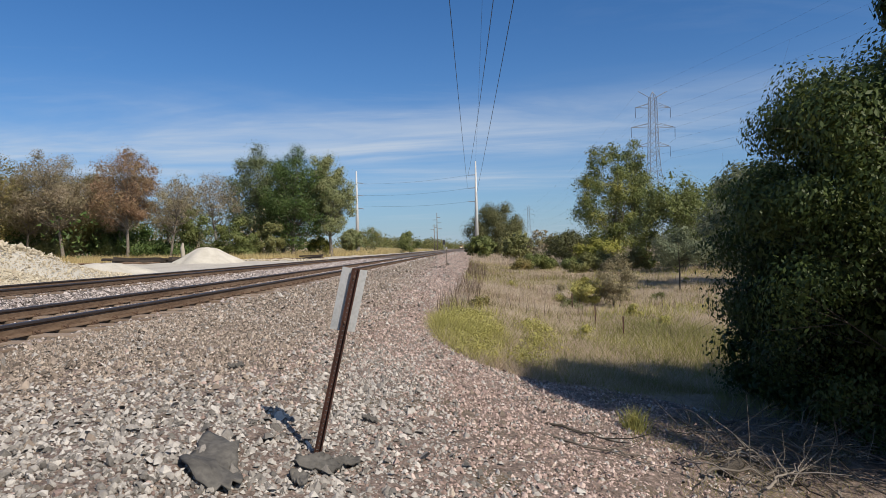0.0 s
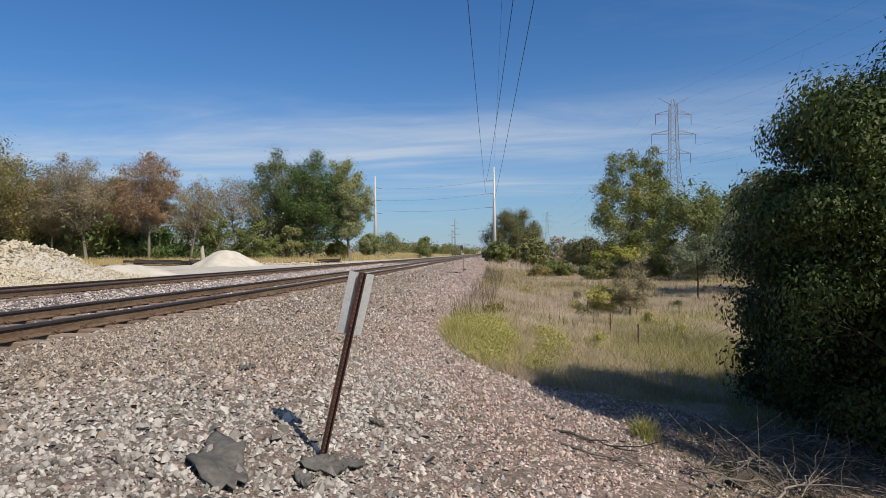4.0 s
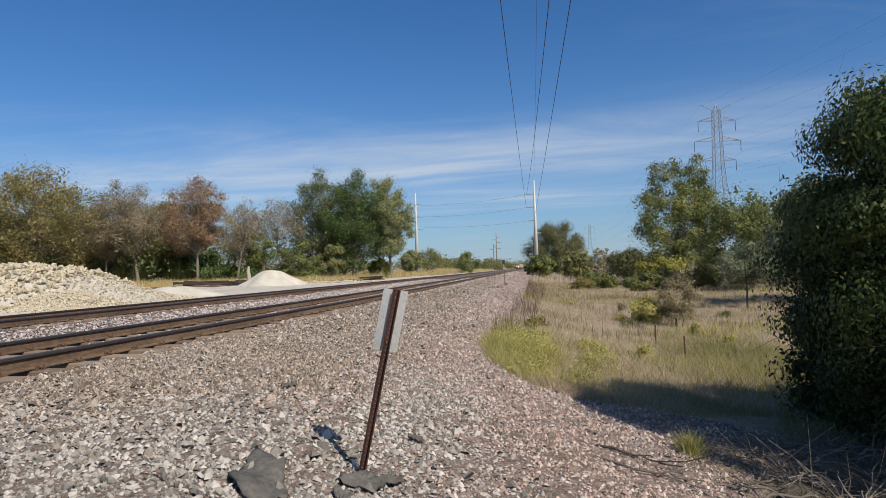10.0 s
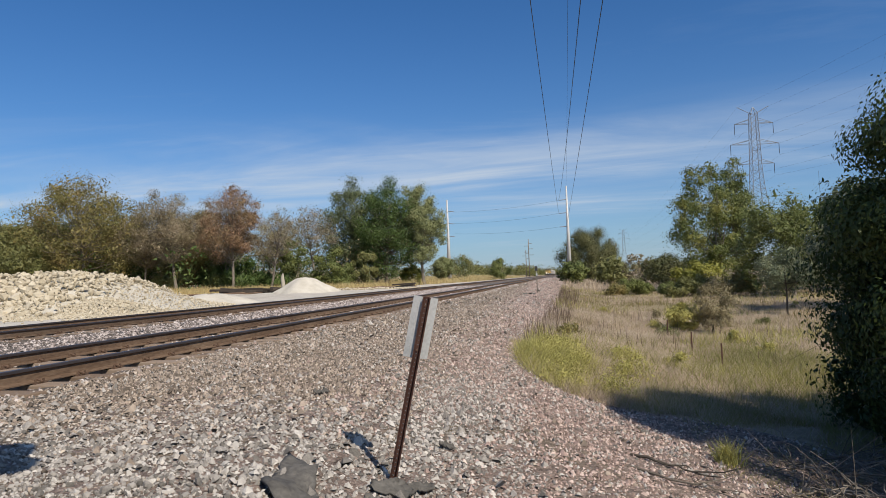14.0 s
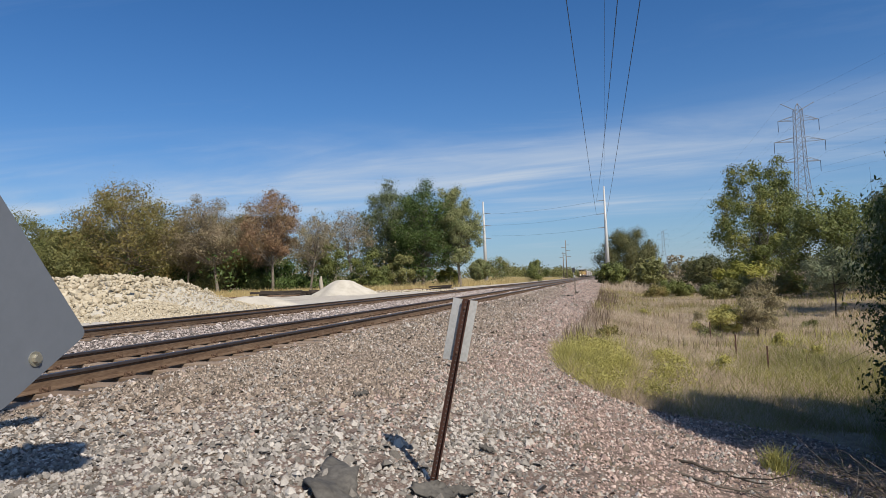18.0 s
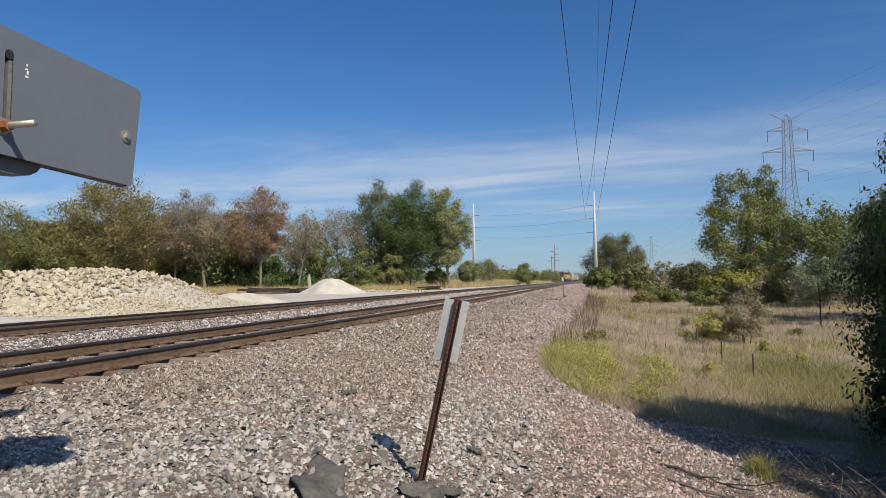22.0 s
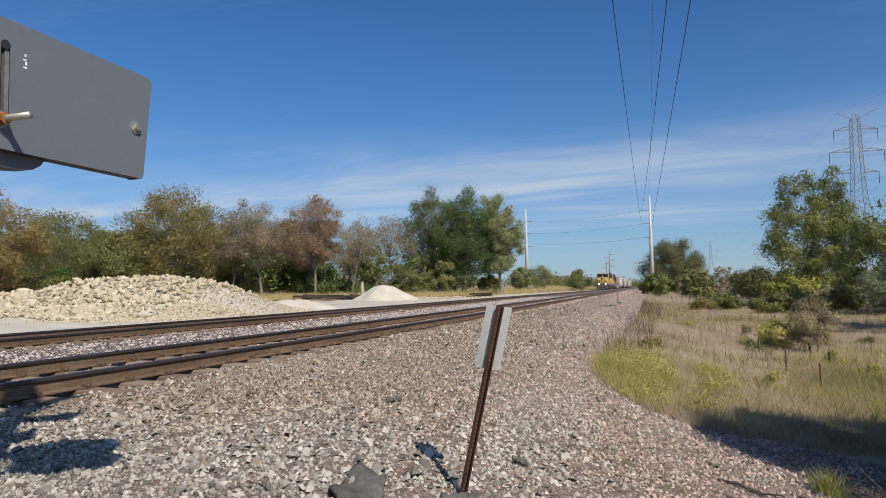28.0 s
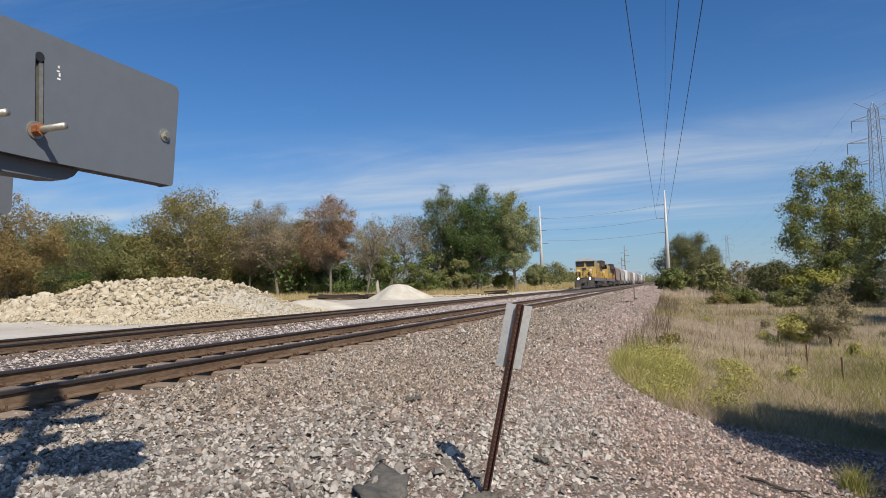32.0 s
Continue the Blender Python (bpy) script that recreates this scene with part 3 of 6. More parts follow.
def stones(at, size, rng, flat=0.7, form=(ICO_V, ICO_F)):
    """Angular stones at the given places; size: half a stone's length, one for each."""
    n = len(at)
    fv, ff = form
    v = fv[None] * (1 + rng.uniform(-0.36, 0.36, (n, len(fv), 1)))
    v = v * (size[:, None] * np.stack([rng.uniform(0.8, 1.2, n), rng.uniform(0.6, 1.0, n), rng.uniform(0.45, 0.8, n)], -1))[:, None]
    if form is CHIP or form is PYRAMID:
        a, tx, ty = rng.uniform(0, 6.283, n), rng.normal(0, 0.35, n), rng.normal(0, 0.35, n)
        c, d = np.cos(a)[:, None], np.sin(a)[:, None]
        v = np.stack([v[..., 0] * c - v[..., 1] * d, v[..., 0] * d + v[..., 1] * c, v[..., 2] * 1.12 + v[..., 0] * tx[:, None] + v[..., 1] * ty[:, None]], -1)
    else:
        v = np.einsum("nij,nkj->nki", turns(n, rng), v)
    v[..., 2] *= flat
    v = v + at[:, None]
    f = (ff[None] + (np.arange(n) * len(fv))[:, None, None]).reshape(-1, 3)
    return v.reshape(-1, 3), f


def near_shoulder(u, y):
    return (u < shoulder_edge(y) + 0.3 + 0.2 * np.sin(y * 4.7))


def whiteness(u, y):
    w = np.clip(1.35 - np.hypot((u + 2.2) / 2.3, (y - 2.6) / 2.0), 0, 1) + np.clip(1.1 - np.hypot((u + 1.05) / 0.75, (y - 5.0) / 3.4), 0, 1) * 0.7
    return np.clip(w + 0.12 * np.sin(u * 3.1 + 2 * y), 0, 1)


def pinkness(u, y):
    return np.clip(0.35 + 0.75 * (u + 1.6) + 0.03 * y, 0.05, 0.95)


us, ys_, ss = [], [], []
for n, y0, y1, s in ((58000, 1.9, 5.0, 0.0107), (106000, 5.0, 10.0, 0.0119), (70000, 10.0, 22.0, 0.0165), (40000, 22.0, 60.0, 0.023), (12000, 60.0, 170.0, 0.05), (7000, -3.0, 1.9, 0.02)):
    y = RNG.uniform(y0, y1, n)
    lo = np.maximum(-4.85, np.where(y > 1.9, -1.55 * y - 0.4, -4.85))
    u = lo + (2.3 - lo) * RNG.random(n)
    ok = near_shoulder(u, y) & (RNG.random(n) < np.clip(1.5 - 0.75 * np.maximum(u, 0), 0.12, 1))
    us.append(u[ok])
    ys_.append(y[ok])
    ss.append(s * np.clip(RNG.lognormal(0, 0.36, ok.sum()), 0.4, 2.0) * np.where(RNG.random(ok.sum()) < 0.07, 1.6, 1.0))
us, ys_, ss = np.concatenate(us), np.concatenate(ys_), np.concatenate(ss)
roll_ = RNG.random(len(us))
white_ = roll_ < 0.09 + 0.88 * whiteness(us, ys_)
pink_ = ~white_ & (RNG.random(len(us)) < pinkness(us, ys_))
for name, label, mat, pickm, k in (("ballast_stones", "grey and brown crushed ballast stones", "stone", ~white_ & ~pink_, 1.0), ("limestone_chips", "pale limestone chips over the ballast", "white_stone", white_, 1.1), ("pink_gravel", "pinkish quartzite gravel of the shoulder", "pink_stone", pink_, 0.8)):
    near_ = pickm & (ys_ < 2.9) & (ys_ > 1.9) & (us < 0.6)
    vs, fs, base = [], [], 0
    for sel, form in ((near_, (ICO_V, ICO_F)), (pickm & ~near_ & (ys_ < 5.0), CHIP), (pickm & (ys_ >= 5.0), PYRAMID)):
        u, y, s = us[sel], ys_[sel], ss[sel] * k
        x = u + bend(y)
        v, f = stones(np.stack([x, y, land(x, y) + np.where(u < -3.45, bed_lift(u, y), 0.02) + s * RNG.uniform(-0.45, 0.75, len(s))], -1), s, RNG, 1.0, form)
        vs.append(v)
        fs.append(f + base)
        base += len(v)
    tagged(new(name, mesh_of(name, np.concatenate(vs), tris=np.concatenate(fs), mats=[M[mat]])), label, "gravel", kind="stuff")
# stones in the track beds and between the tracks
n = 58000
y = 2.6 + 62 * RNG.random(n) ** 1.9
u = RNG.uniform(-13.9, -4.6, n)
keep_ = (RNG.random(n) < np.where(np.abs(u + 8.86) < 1.45, 1.0, 0.6)) & (np.min([np.abs(u - a) for a in RAIL_U], 0) > 0.13) & (u > -2.2 * y - 1)
u, y = u[keep_], y[keep_]
x, s = u + bend(y), RNG.lognormal(0, 0.33, len(u)) * 0.0135 * (1 + y / 22)
v, f = stones(np.stack([x, y, land(x, y) + bed_lift(u, y) + 0.1 * s], -1), s, RNG, 0.9, CHIP)
tagged(new("track_stones", mesh_of("track_stones", v, tris=f, mats=[M["track_stone"]])), "pale pinkish stones between the rails", "gravel", kind="stuff")


# ---- limestone heaps ----
def heap_height(x, y):
    h = 1.66 * np.exp(-(((x + 22.9) / 4.9) ** 2) ** 1.9 - (((y - 23.5 - 0.25 * (x + 23)) / 3.4) ** 2) ** 1.2)
    h = np.maximum(h, 1.15 * np.exp(-(((x + 28.5) / 3.6) ** 2) ** 1.3 - (((y - 22.3) / 2.8) ** 2)))
    return np.maximum(h, 0.9 * np.exp(-(((x + 18.7) / 2.2) ** 2 + ((y - 24.2) / 2.6) ** 2)))


n = 7000
sx_, sy_ = RNG.normal(-19.6, 2.3, n), RNG.normal(21.2, 1.5, n)
sy_ = sy_ - 0.1 * (sx_ + 20)
v, f = stones(np.stack([sx_, sy_, land(sx_, sy_) + 0.05 + 0.55 * np.exp(-(((sx_ + 18.9) / 1.9) ** 2 + ((sy_ - 22.0) / 1.3) ** 2))], -1), RNG.uniform(0.03, 0.09, n), RNG, 0.9, (OCTA_V, OCTA_F))
tagged(new("spilled_gravel", mesh_of("spilled_gravel", v, tris=f, mats=[M["rubble"]])), "grey gravel spilled before the rubble heap", "gravel", kind="stuff")


def heap(name, label, cx, cy, rx, ry, h, mat):
    a, r = np.meshgrid(np.linspace(0, 2 * np.pi, 40, endpoint=False), np.linspace(0, 1, 16))
    w = 1 + 0.10 * np.sin(3 * a + cx) + 0.05 * np.sin(7 * a)
    x, y = cx + rx * r * w * np.cos(a), cy + ry * r * w * np.sin(a)
    z = land(x, y) - 0.04 + h * (1 - r) ** 1.0 * (1 - 0.25 * np.exp(-(r / 0.15) ** 2)) + 0.02 * np.sin(9 * x) * np.sin(8 * y)
    n, m = x.shape
    i, j = np.arange(n - 1)[:, None] * m, np.arange(m)[None]
    k = (j + 1) % m
    q = np.stack([i + j, i + m + j, i + m + k, i + k], -1).reshape(-1, 4)
    return tagged(new(name, mesh_of(name, np.stack([x, y, z], -1), quads=q, mats=[mat], smooth=True)), label, "gravel heap")


heap("limestone_cone", "conical heap of pale crushed limestone", -25.9, 55.5, 3.3, 3.2, 1.8, M["sand"])
heap("limestone_mound", "low heap of fine limestone beside the rubble", -19.4, 30.5, 2.6, 2.2, 0.75, M["sand"])
pile = thing("rubble_pile", "heap of pale broken limestone blocks", "rubble pile")
n = 12000
px_, py_ = RNG.uniform(-35, -14.6, n), RNG.uniform(18.5, 29, n)
hh = heap_height(px_, py_)
ok = hh > 0.06
px_, py_, hh = px_[ok], py_[ok], hh[ok]
size_ = np.clip(RNG.lognormal(-2.3, 0.42, len(px_)), 0.05, 0.36) * np.interp(px_, [-20.8, -18.6], [1.0, 0.3])
at = np.stack([px_, py_, land(px_, py_) + hh * RNG.uniform(0.86, 1.04, len(px_))], -1)
front = np.argsort(py_ * 1.0 - hh * 1.5)[:300]
restmask = np.ones(len(px_), bool)
restmask[front] = False
v, f = stones(at[restmask], size_[restmask], RNG, 0.9)
tagged(under("rubble", mesh_of("rubble", v, tris=f, mats=[M["rubble"]]), pile), kind="stuff")
BLOCKS = []
for k in range(10):
    v, f = stones(np.zeros((1, 3)), np.array([1.0]), RNG, 0.9)
    BLOCKS.append(mesh_of("block", v, tris=f, mats=[M["rubble_one"]]))
for c, i in enumerate(front):
    s = float(size_[i])
    ob = under("block", BLOCKS[c % 10], pile, m=Matrix.Translation(at[i]) @ Matrix.Rotation(RNG.uniform(0, 6.28), 4, "Z") @ Matrix.Diagonal((s, s, s, 1)))
gx2, gy2 = np.meshgrid(np.linspace(-36, -14, 60), np.linspace(17, 31, 40))
hz2 = heap_height(gx2, gy2)
i, j = np.arange(39)[:, None] * 60, np.arange(59)[None]
q = np.stack([i + j, i + j + 1, i + 61 + j, i + 60 + j], -1).reshape(-1, 4)
under("core", mesh_of("core", np.stack([gx2, gy2, land(gx2, gy2) + hz2 * 0.9 - 0.06], -1), quads=q, mats=[M["sand"]], smooth=True), pile, "fine pale limestone between the blocks")


# ---- trees ----
def leaf_quads(at, size, rng, long=1.6, droop=0.0, width=0.5, out=None, simple=False):
    """Leaf blades (pointed quads) at the given places."""
    n = len(at)
    d = rng.normal(size=(n, 3))
    d[:, 2] -= droop
    d /= np.linalg.norm(d, axis=1, keepdims=True)
    s = np.cross(d, rng.normal(size=(n, 3)))
    if out is not None:
        face = out + rng.normal(0, 0.5, (n, 3))
        face /= np.linalg.norm(face, axis=1, keepdims=True) + 1e-9
        d -= face * np.sum(d * face, 1, keepdims=True)
        d /= np.linalg.norm(d, axis=1, keepdims=True) + 1e-9
        s = np.cross(face, d)
    s /= np.linalg.norm(s, axis=1, keepdims=True) + 1e-9
    ln = size * long * rng.uniform(0.7, 1.3, n)
    a, b = d * ln[:, None], s * (ln * width)[:, None]
    if simple:
        v = np.stack([at - a * 0.5 + b * 0.5, at + a * 0.5, at - a * 0.4 - b * 0.5], 1)
        return v.reshape(-1, 3), np.arange(3 * n).reshape(n, 3)
    v = np.stack([at - a * 0.5, at + b * 0.5 - a * 0.02, at + a * 0.5, at - b * 0.5 - a * 0.02], 1)
    return v.reshape(-1, 3), np.arange(4 * n).reshape(n, 4)


def tree(name, label, x, y, height, rad, mat, n, leaf, seed, low=0.25, bark="bark", clumps=26, lean=0.0, gap=0.30, droop=0.3, trunk_r=None, category="tree", group="", z0=None, stems=1, shape=1.0, spread=None, long=1.6, inner=0, body=0.16, keep=None, extra=(), coarse=2.3, width=0.5):
    """A tapered trunk, limbs that reach each clump of the crown, and a crown of many single leaves."""
    rng = np.random.default_rng(seed)
    far_off = y > 12
    zb = (land1(x, y) - 0.1) if z0 is None else z0
    top = thing(name, label, category, group, pose(x, y, zb))
    r0 = trunk_r or height * 0.017
    cz = height * (low + 1) / 2
    hz = height * (1 - low) / 2
    pts = []
    while len(pts) < clumps:
        p = rng.uniform(-1, 1, 3)
        if 0.12 < np.linalg.norm(p) < 1:
            k = 1 - 0.25 * max(0, p[2]) * shape
            c = (p[0] * rad * k, p[1] * rad * k, cz + p[2] * hz)
            if keep is None or keep(*c):
                pts.append(c)
    pts = np.array(pts[len(extra):] + list(extra))
    pts[:, 0] += lean * pts[:, 2]
    spread = spread or gap * 1.15
    paths, limb = [], []
    for s in range(stems):
        off = rng.normal(0, 0.12 * (stems > 1), 2) * rad
        hgt = height * (0.80 if stems == 1 else rng.uniform(0.55, 0.8))
        zz = np.linspace(0, hgt, 9)
        wob = np.cumsum(rng.normal(0, 0.022 * height / 9, (9, 2)), 0) * np.linspace(0, 1.6, 9)[:, None]
        ax = np.stack([lean * zz + wob[:, 0] + off[0] * (1 + zz / hgt * 1.6), wob[:, 1] + off[1] * (1 + zz / hgt * 1.6), zz], -1)
        rr = r0 / math.sqrt(stems) * (1 - 0.86 * np.linspace(0, 1, 9)) * np.r_[1.35, np.ones(8)]
        paths.append((ax, rr))
        limb.append(ax)
    branches = []
    for p in pts:
        ax = limb[rng.integers(stems)]
        i = int(np.clip(np.searchsorted(ax[:, 2], p[2] * rng.uniform(0.45, 0.8)), 1, 7))
        a = ax[i]
        mid = (a + p) / 2 + np.array([0, 0, -0.06 * rad]) + rng.normal(0, 0.06 * rad, 3)
        rb = r0 / math.sqrt(stems) * (1 - 0.8 * i / 8) * 0.42
        branches.append((np.stack([a, mid, p]), [rb, rb * 0.6, rb * 0.22]))
        for _ in range(1 if far_off else 2):
            e = p + rng.normal(0, min(gap, spread) * rad * 0.55, 3)
            branches.append((np.stack([mid * 0.4 + p * 0.6, (p + e) / 2 + rng.normal(0, 0.03 * rad, 3), e]), [rb * 0.3, rb * 0.2, rb * 0.1]))
    v, q = tubes(paths, 8)
    under("trunk", mesh_of("trunk", v, quads=q, mats=[M[bark]], smooth=True), top)
    v, q = tubes(branches, 3 if far_off else 4)
    under("limb_structure", mesh_of("limb_structure", v, quads=q, mats=[M[bark]], smooth=True), top)
    w = rng.uniform(*((0.4, 1.6) if far_off else (0.8, 1.2)), clumps)
    w[clumps - len(extra):] *= 1.7
    k = rng.choice(clumps, n, p=w / w.sum())
    d = rng.normal(size=(n, 3))
    d /= np.linalg.norm(d, axis=1, keepdims=True)
    r = rng.random(n) ** 0.34 * np.where(rng.random(n) < (0.07 if far_off else 0.015), rng.uniform(1.0, 1.35, n), 1.0)
    at = pts[k] + d * (r * spread * rad * rng.uniform(0.6, 1.25, clumps)[k])[:, None] * np.array([1, 1, 0.85])
    at[:, 2] = np.maximum(at[:, 2], 0.05)
    up = (at - np.array([lean * cz, 0, cz])) / np.array([rad, rad, hz])
    v, q = leaf_quads(at, leaf * rng.uniform(0.7, 1.3, n), rng, long, droop, width, out=d * r[:, None] + 0.5 * up + np.array([0, 0, 0.25]), simple=far_off)
    if body:
        m = int(n * body)
        k2 = rng.choice(clumps, m, p=w / w.sum())
        d2 = rng.normal(size=(m, 3))
        d2 *= (rng.random(m) ** 0.5 / np.linalg.norm(d2, axis=1))[:, None]
        v2, q2 = leaf_quads(pts[k2] + d2 * 0.62 * spread * rad, np.full(m, leaf * coarse), rng, long, droop, width, out=d2 * 1.5, simple=far_off)
        v2[:, 2] = np.maximum(v2[:, 2], 0.03)
        v, q = np.concatenate([v, v2]), np.concatenate([q, q2 + len(v)])
    if inner:
        d = rng.normal(size=(inner, 3))
        d *= (rng.random(inner) ** 0.4 / np.linalg.norm(d, axis=1))[:, None]
        at2 = np.array([lean * cz, 0, cz]) + d * np.array([rad * 0.8, rad * 0.8, hz * 0.82])
        at2 = at2[[keep is None or keep(*c) for c in at2]]
        v2, q2 = leaf_quads(at2, np.full(len(at2), leaf * 1.7), rng, long, droop, simple=far_off)
        v, q = np.concatenate([v, v2]), np.concatenate([q, q2 + len(v)])
    under("crown", mesh_of("crown", v, **{"tris" if far_off else "quads": q}, mats=[LEAF[mat]]), top)
    return top


WORDS = {"orange": "autumn tree with orange-brown leaves", "olive": "tree with dull olive-green leaves", "green": "leafy green deciduous tree", "olivebrown": "broad tree turning from olive to brown", "brown": "thin tree with dry brown autumn leaves", "red": "tree with rust-red autumn leaves", "bare": "nearly bare grey tree with few leaves", "sparse": "sparse tree with pale brown leaves and a bare trunk", "dark": "dense dark green tree", "yellowgreen": "airy tree with yellow-green leaves", "paleolive": "drooping tree with pale olive leaves", "greygreen": "tall tree with grey-green leaves", "darkolive": "rounded dark olive-brown bush", "mixed": "tall tree of green and yellow leaves", "bluegreen": "grey-green tree beyond the field", "thin": "thin greyish shrub with small leaves"}
# x, y, top, radius, kind
ROW = [(-46.4, 77, 12.6, 4.2, "brown"), (-52.0, 79, 11.6, 4.4, "olivebrown"), (-57.0, 78, 12.2, 4.0, "brown"), (-62.5, 78, 11.8, 4.6, "olive"), (-69.5, 80, 12.4, 5.2, "olive"), (-42.6, 80, 10.8, 3.6, "thin"), (-73.1, 52, 13.8, 6.4, "orange"), (-85.8, 72, 13.6, 8.0, "olive"), (-75.5, 76, 11.6, 6.4, "green"), (-58.8, 66, 14.9, 7.4, "olivebrown"), (-66.0, 70, 10.5, 5.4, "green"), (-54.6, 71, 11.4, 4.6, "brown"), (-49.3, 70, 13.4, 4.3, "brown"), (-42.3, 71, 13.2, 4.5, "red"), (-38.9, 74, 11.2, 2.9, "bare"), (-37.4, 84, 12.2, 4.0, "sparse"), (-35.0, 92, 16.6, 4.9, "greygreen"), (-29.4, 90, 16.0, 5.2, "dark"), (-24.4, 92, 15.4, 3.8, "paleolive"), (-32.4, 95, 14.8, 4.6, "dark"), (-28.6, 122, 5.4, 2.0, "paleolive"), (-95, 58, 12, 7, "olive"), (-64, 61, 9.5, 4.0, "olive")]
for k, (x, y, topz, r, kind) in enumerate(ROW):
    h = topz - land1(x, y)
    thin = kind in ("bare", "sparse", "brown", "red", "thin")
    mat = {"bare": "brown", "sparse": "brown"}.get(kind, kind)
    tree("tree", WORDS[kind], x, y, h, r, mat, {"bare": 2600, "sparse": 7000, "brown": 17000, "red": 19000, "thin": 11000}.get(kind, 25000), 0.105, 100 + k, low=0.45 if kind == "sparse" else 0.32 if thin else 0.2 if kind == "paleolive" else 0.08, clumps=130 if not thin else 90, lean=(0.13 if thin else 0.05) * ((k * 7) % 3 - 1), gap=0.30 if not thin else 0.27, spread=0.34 if kind in ("dark", "greygreen", "paleolive") else 0.30 if not thin else 0.27, body={"bare": 0.0, "sparse": 0.03, "brown": 0.04, "red": 0.05, "thin": 0.04}.get(kind, 0.3), group="trees along the yard")
# undergrowth at the foot of the row
rs = random.Random(5)
for k in range(26):
    x = -98 + k * 2.62 + rs.uniform(-1, 1)
    y = (60 if x < -62 else 76 if x < -40 else 84 if x < -31 else 90) + rs.uniform(-3, 4)
    h = rs.uniform(2.2, 4.4) if x < -40 else rs.uniform(1.6, 2.9)
    tree("bush", "dense green and olive undergrowth shrub", x, y, h, rs.uniform(1.9, 3.0), rs.choice(["dark", "olive", "dark", "olivebrown", "green"]), 4400, 0.132, 300 + k, low=0.02, clumps=22, spread=0.42, category="bush", group="undergrowth below the trees", stems=3)
for k, (x, y, h, r, kind) in enumerate([(-38.5, 78, 6.3, 3.0, "green"), (-34.4, 82, 5.5, 2.6, "green"), (-30.5, 84, 4.6, 2.3, "olive"), (-27.0, 95, 3.2, 1.8, "yellowgreen"), (-22, 150, 4.5, 3.5, "green"), (-36, 170, 6, 5, "olive")]):
    tree("bush", "green shrub beside the golden grass", x, y, h, r, kind, 4200, 0.15, 340 + k, low=0.02, clumps=18, category="bush", group="undergrowth below the trees", stems=3)
# beyond the field
for k, (x, y, topz, r, kind, n, leaf) in enumerate([(-1.9, 150, 11.4, 6.2, "darkolive", 50000, 0.13), (9.5, 62, 11.0, 3.0, "mixed", 21000, 0.088), (12.6, 66, 11.7, 2.5, "green", 15000, 0.105), (11.5, 46, 6.2, 2.6, "green", 13000, 0.085), (14.5, 50, 6.4, 2.6, "green", 9000, 0.1), (10.6, 31, 5.0, 1.9, "bluegreen", 12000, 0.066), (13.2, 33, 5.4, 2.2, "bluegreen", 9000, 0.075), (7.1, 76, 3.2, 2.6, "darkolive", 7000, 0.12), (5.0, 90, 4.3, 1.7, "bare", 500, 0.2), (20, 55, 8, 4, "green", 7000, 0.2), (26, 70, 9, 5, "olive", 6000, 0.25), (2.0, 100, 4.0, 2.6, "olive", 3000, 0.22), (-3.4, 100, 3.4, 2.2, "green", 3000, 0.22)]):
    tree("tree", WORDS[kind] + " past the field" * (kind != "bluegreen"), x, y, topz - land1(x, y), r, {"bare": "brown"}.get(kind, kind), n, leaf, 400 + k, low=0.06, clumps=90, spread=0.36, category="tree", group="trees past the field", stems=2)
tree("shrub", "thin greyish shrub standing in the dry field", 3.3, 20.4, 1.75, 0.62, "thin", 6500, 0.027, 450, low=0.1, body=0.12, spread=0.4, clumps=40, bark="bark_dark", category="shrub", stems=3)
tree("small_tree", "small grey-green tree with a dark bare stem", 7.3, 28.6, 2.7, 1.35, "bluegreen", 8000, 0.048, 451, low=0.4, clumps=24, bark="bark_dark")
tree("shrub", "yellow-leaved shrub in the dry field", 2.2, 20.6, 1.0, 0.75, "weed", 5000, 0.036, 452, low=0.02, clumps=16, category="shrub", stems=4)
tree("shrub", "green and yellow shrub at the field's far side", 8.2, 58, 2.6, 2.2, "yellowgreen", 4000, 0.14, 453, low=0.02, clumps=18, category="shrub", stems=3)
rs = random.Random(41)
for k in range(13):
    y = rs.uniform(47, 60)
    x = 1.6 + k * 0.8 + rs.uniform(-0.4, 0.4)
    h = rs.uniform(0.8, 1.7)
    tree("shrub", "low olive-green shrub at the field's far side", x, y, h, h * rs.uniform(0.7, 1.0), rs.choice(["olive", "green", "olivebrown", "mixed"]), 2600, 0.075, 470 + k, low=0.0, clumps=18, category="shrub", group="shrubs at the field's far side", stems=3, spread=0.42)
# the dark tree beside the path, its neighbour that shades the path, and an unseen one that shades the dark tree
def undercut(x, y, z):
    """Boughs hang over the brushwood, with no leaves low on that side."""
    return z > 0.25 + 0.75 * max(0.0, -0.2 - y) and not (z < 1.0 and y < -0.6)


def shoulder_of(seed):
    """Clumps that fill out the crown's shoulder over the path."""
    rs = random.Random(seed)
    out = []
    while len(out) < 120:
        x, y, z = rs.uniform(-2.6, -0.5), rs.uniform(-1.0, 1.0), rs.uniform(1.7, 3.6)
        if z < 2.62 + (x + 2.6) * 1.5 - 0.2 * abs(y):
            out.append((x, y, z))
    return out


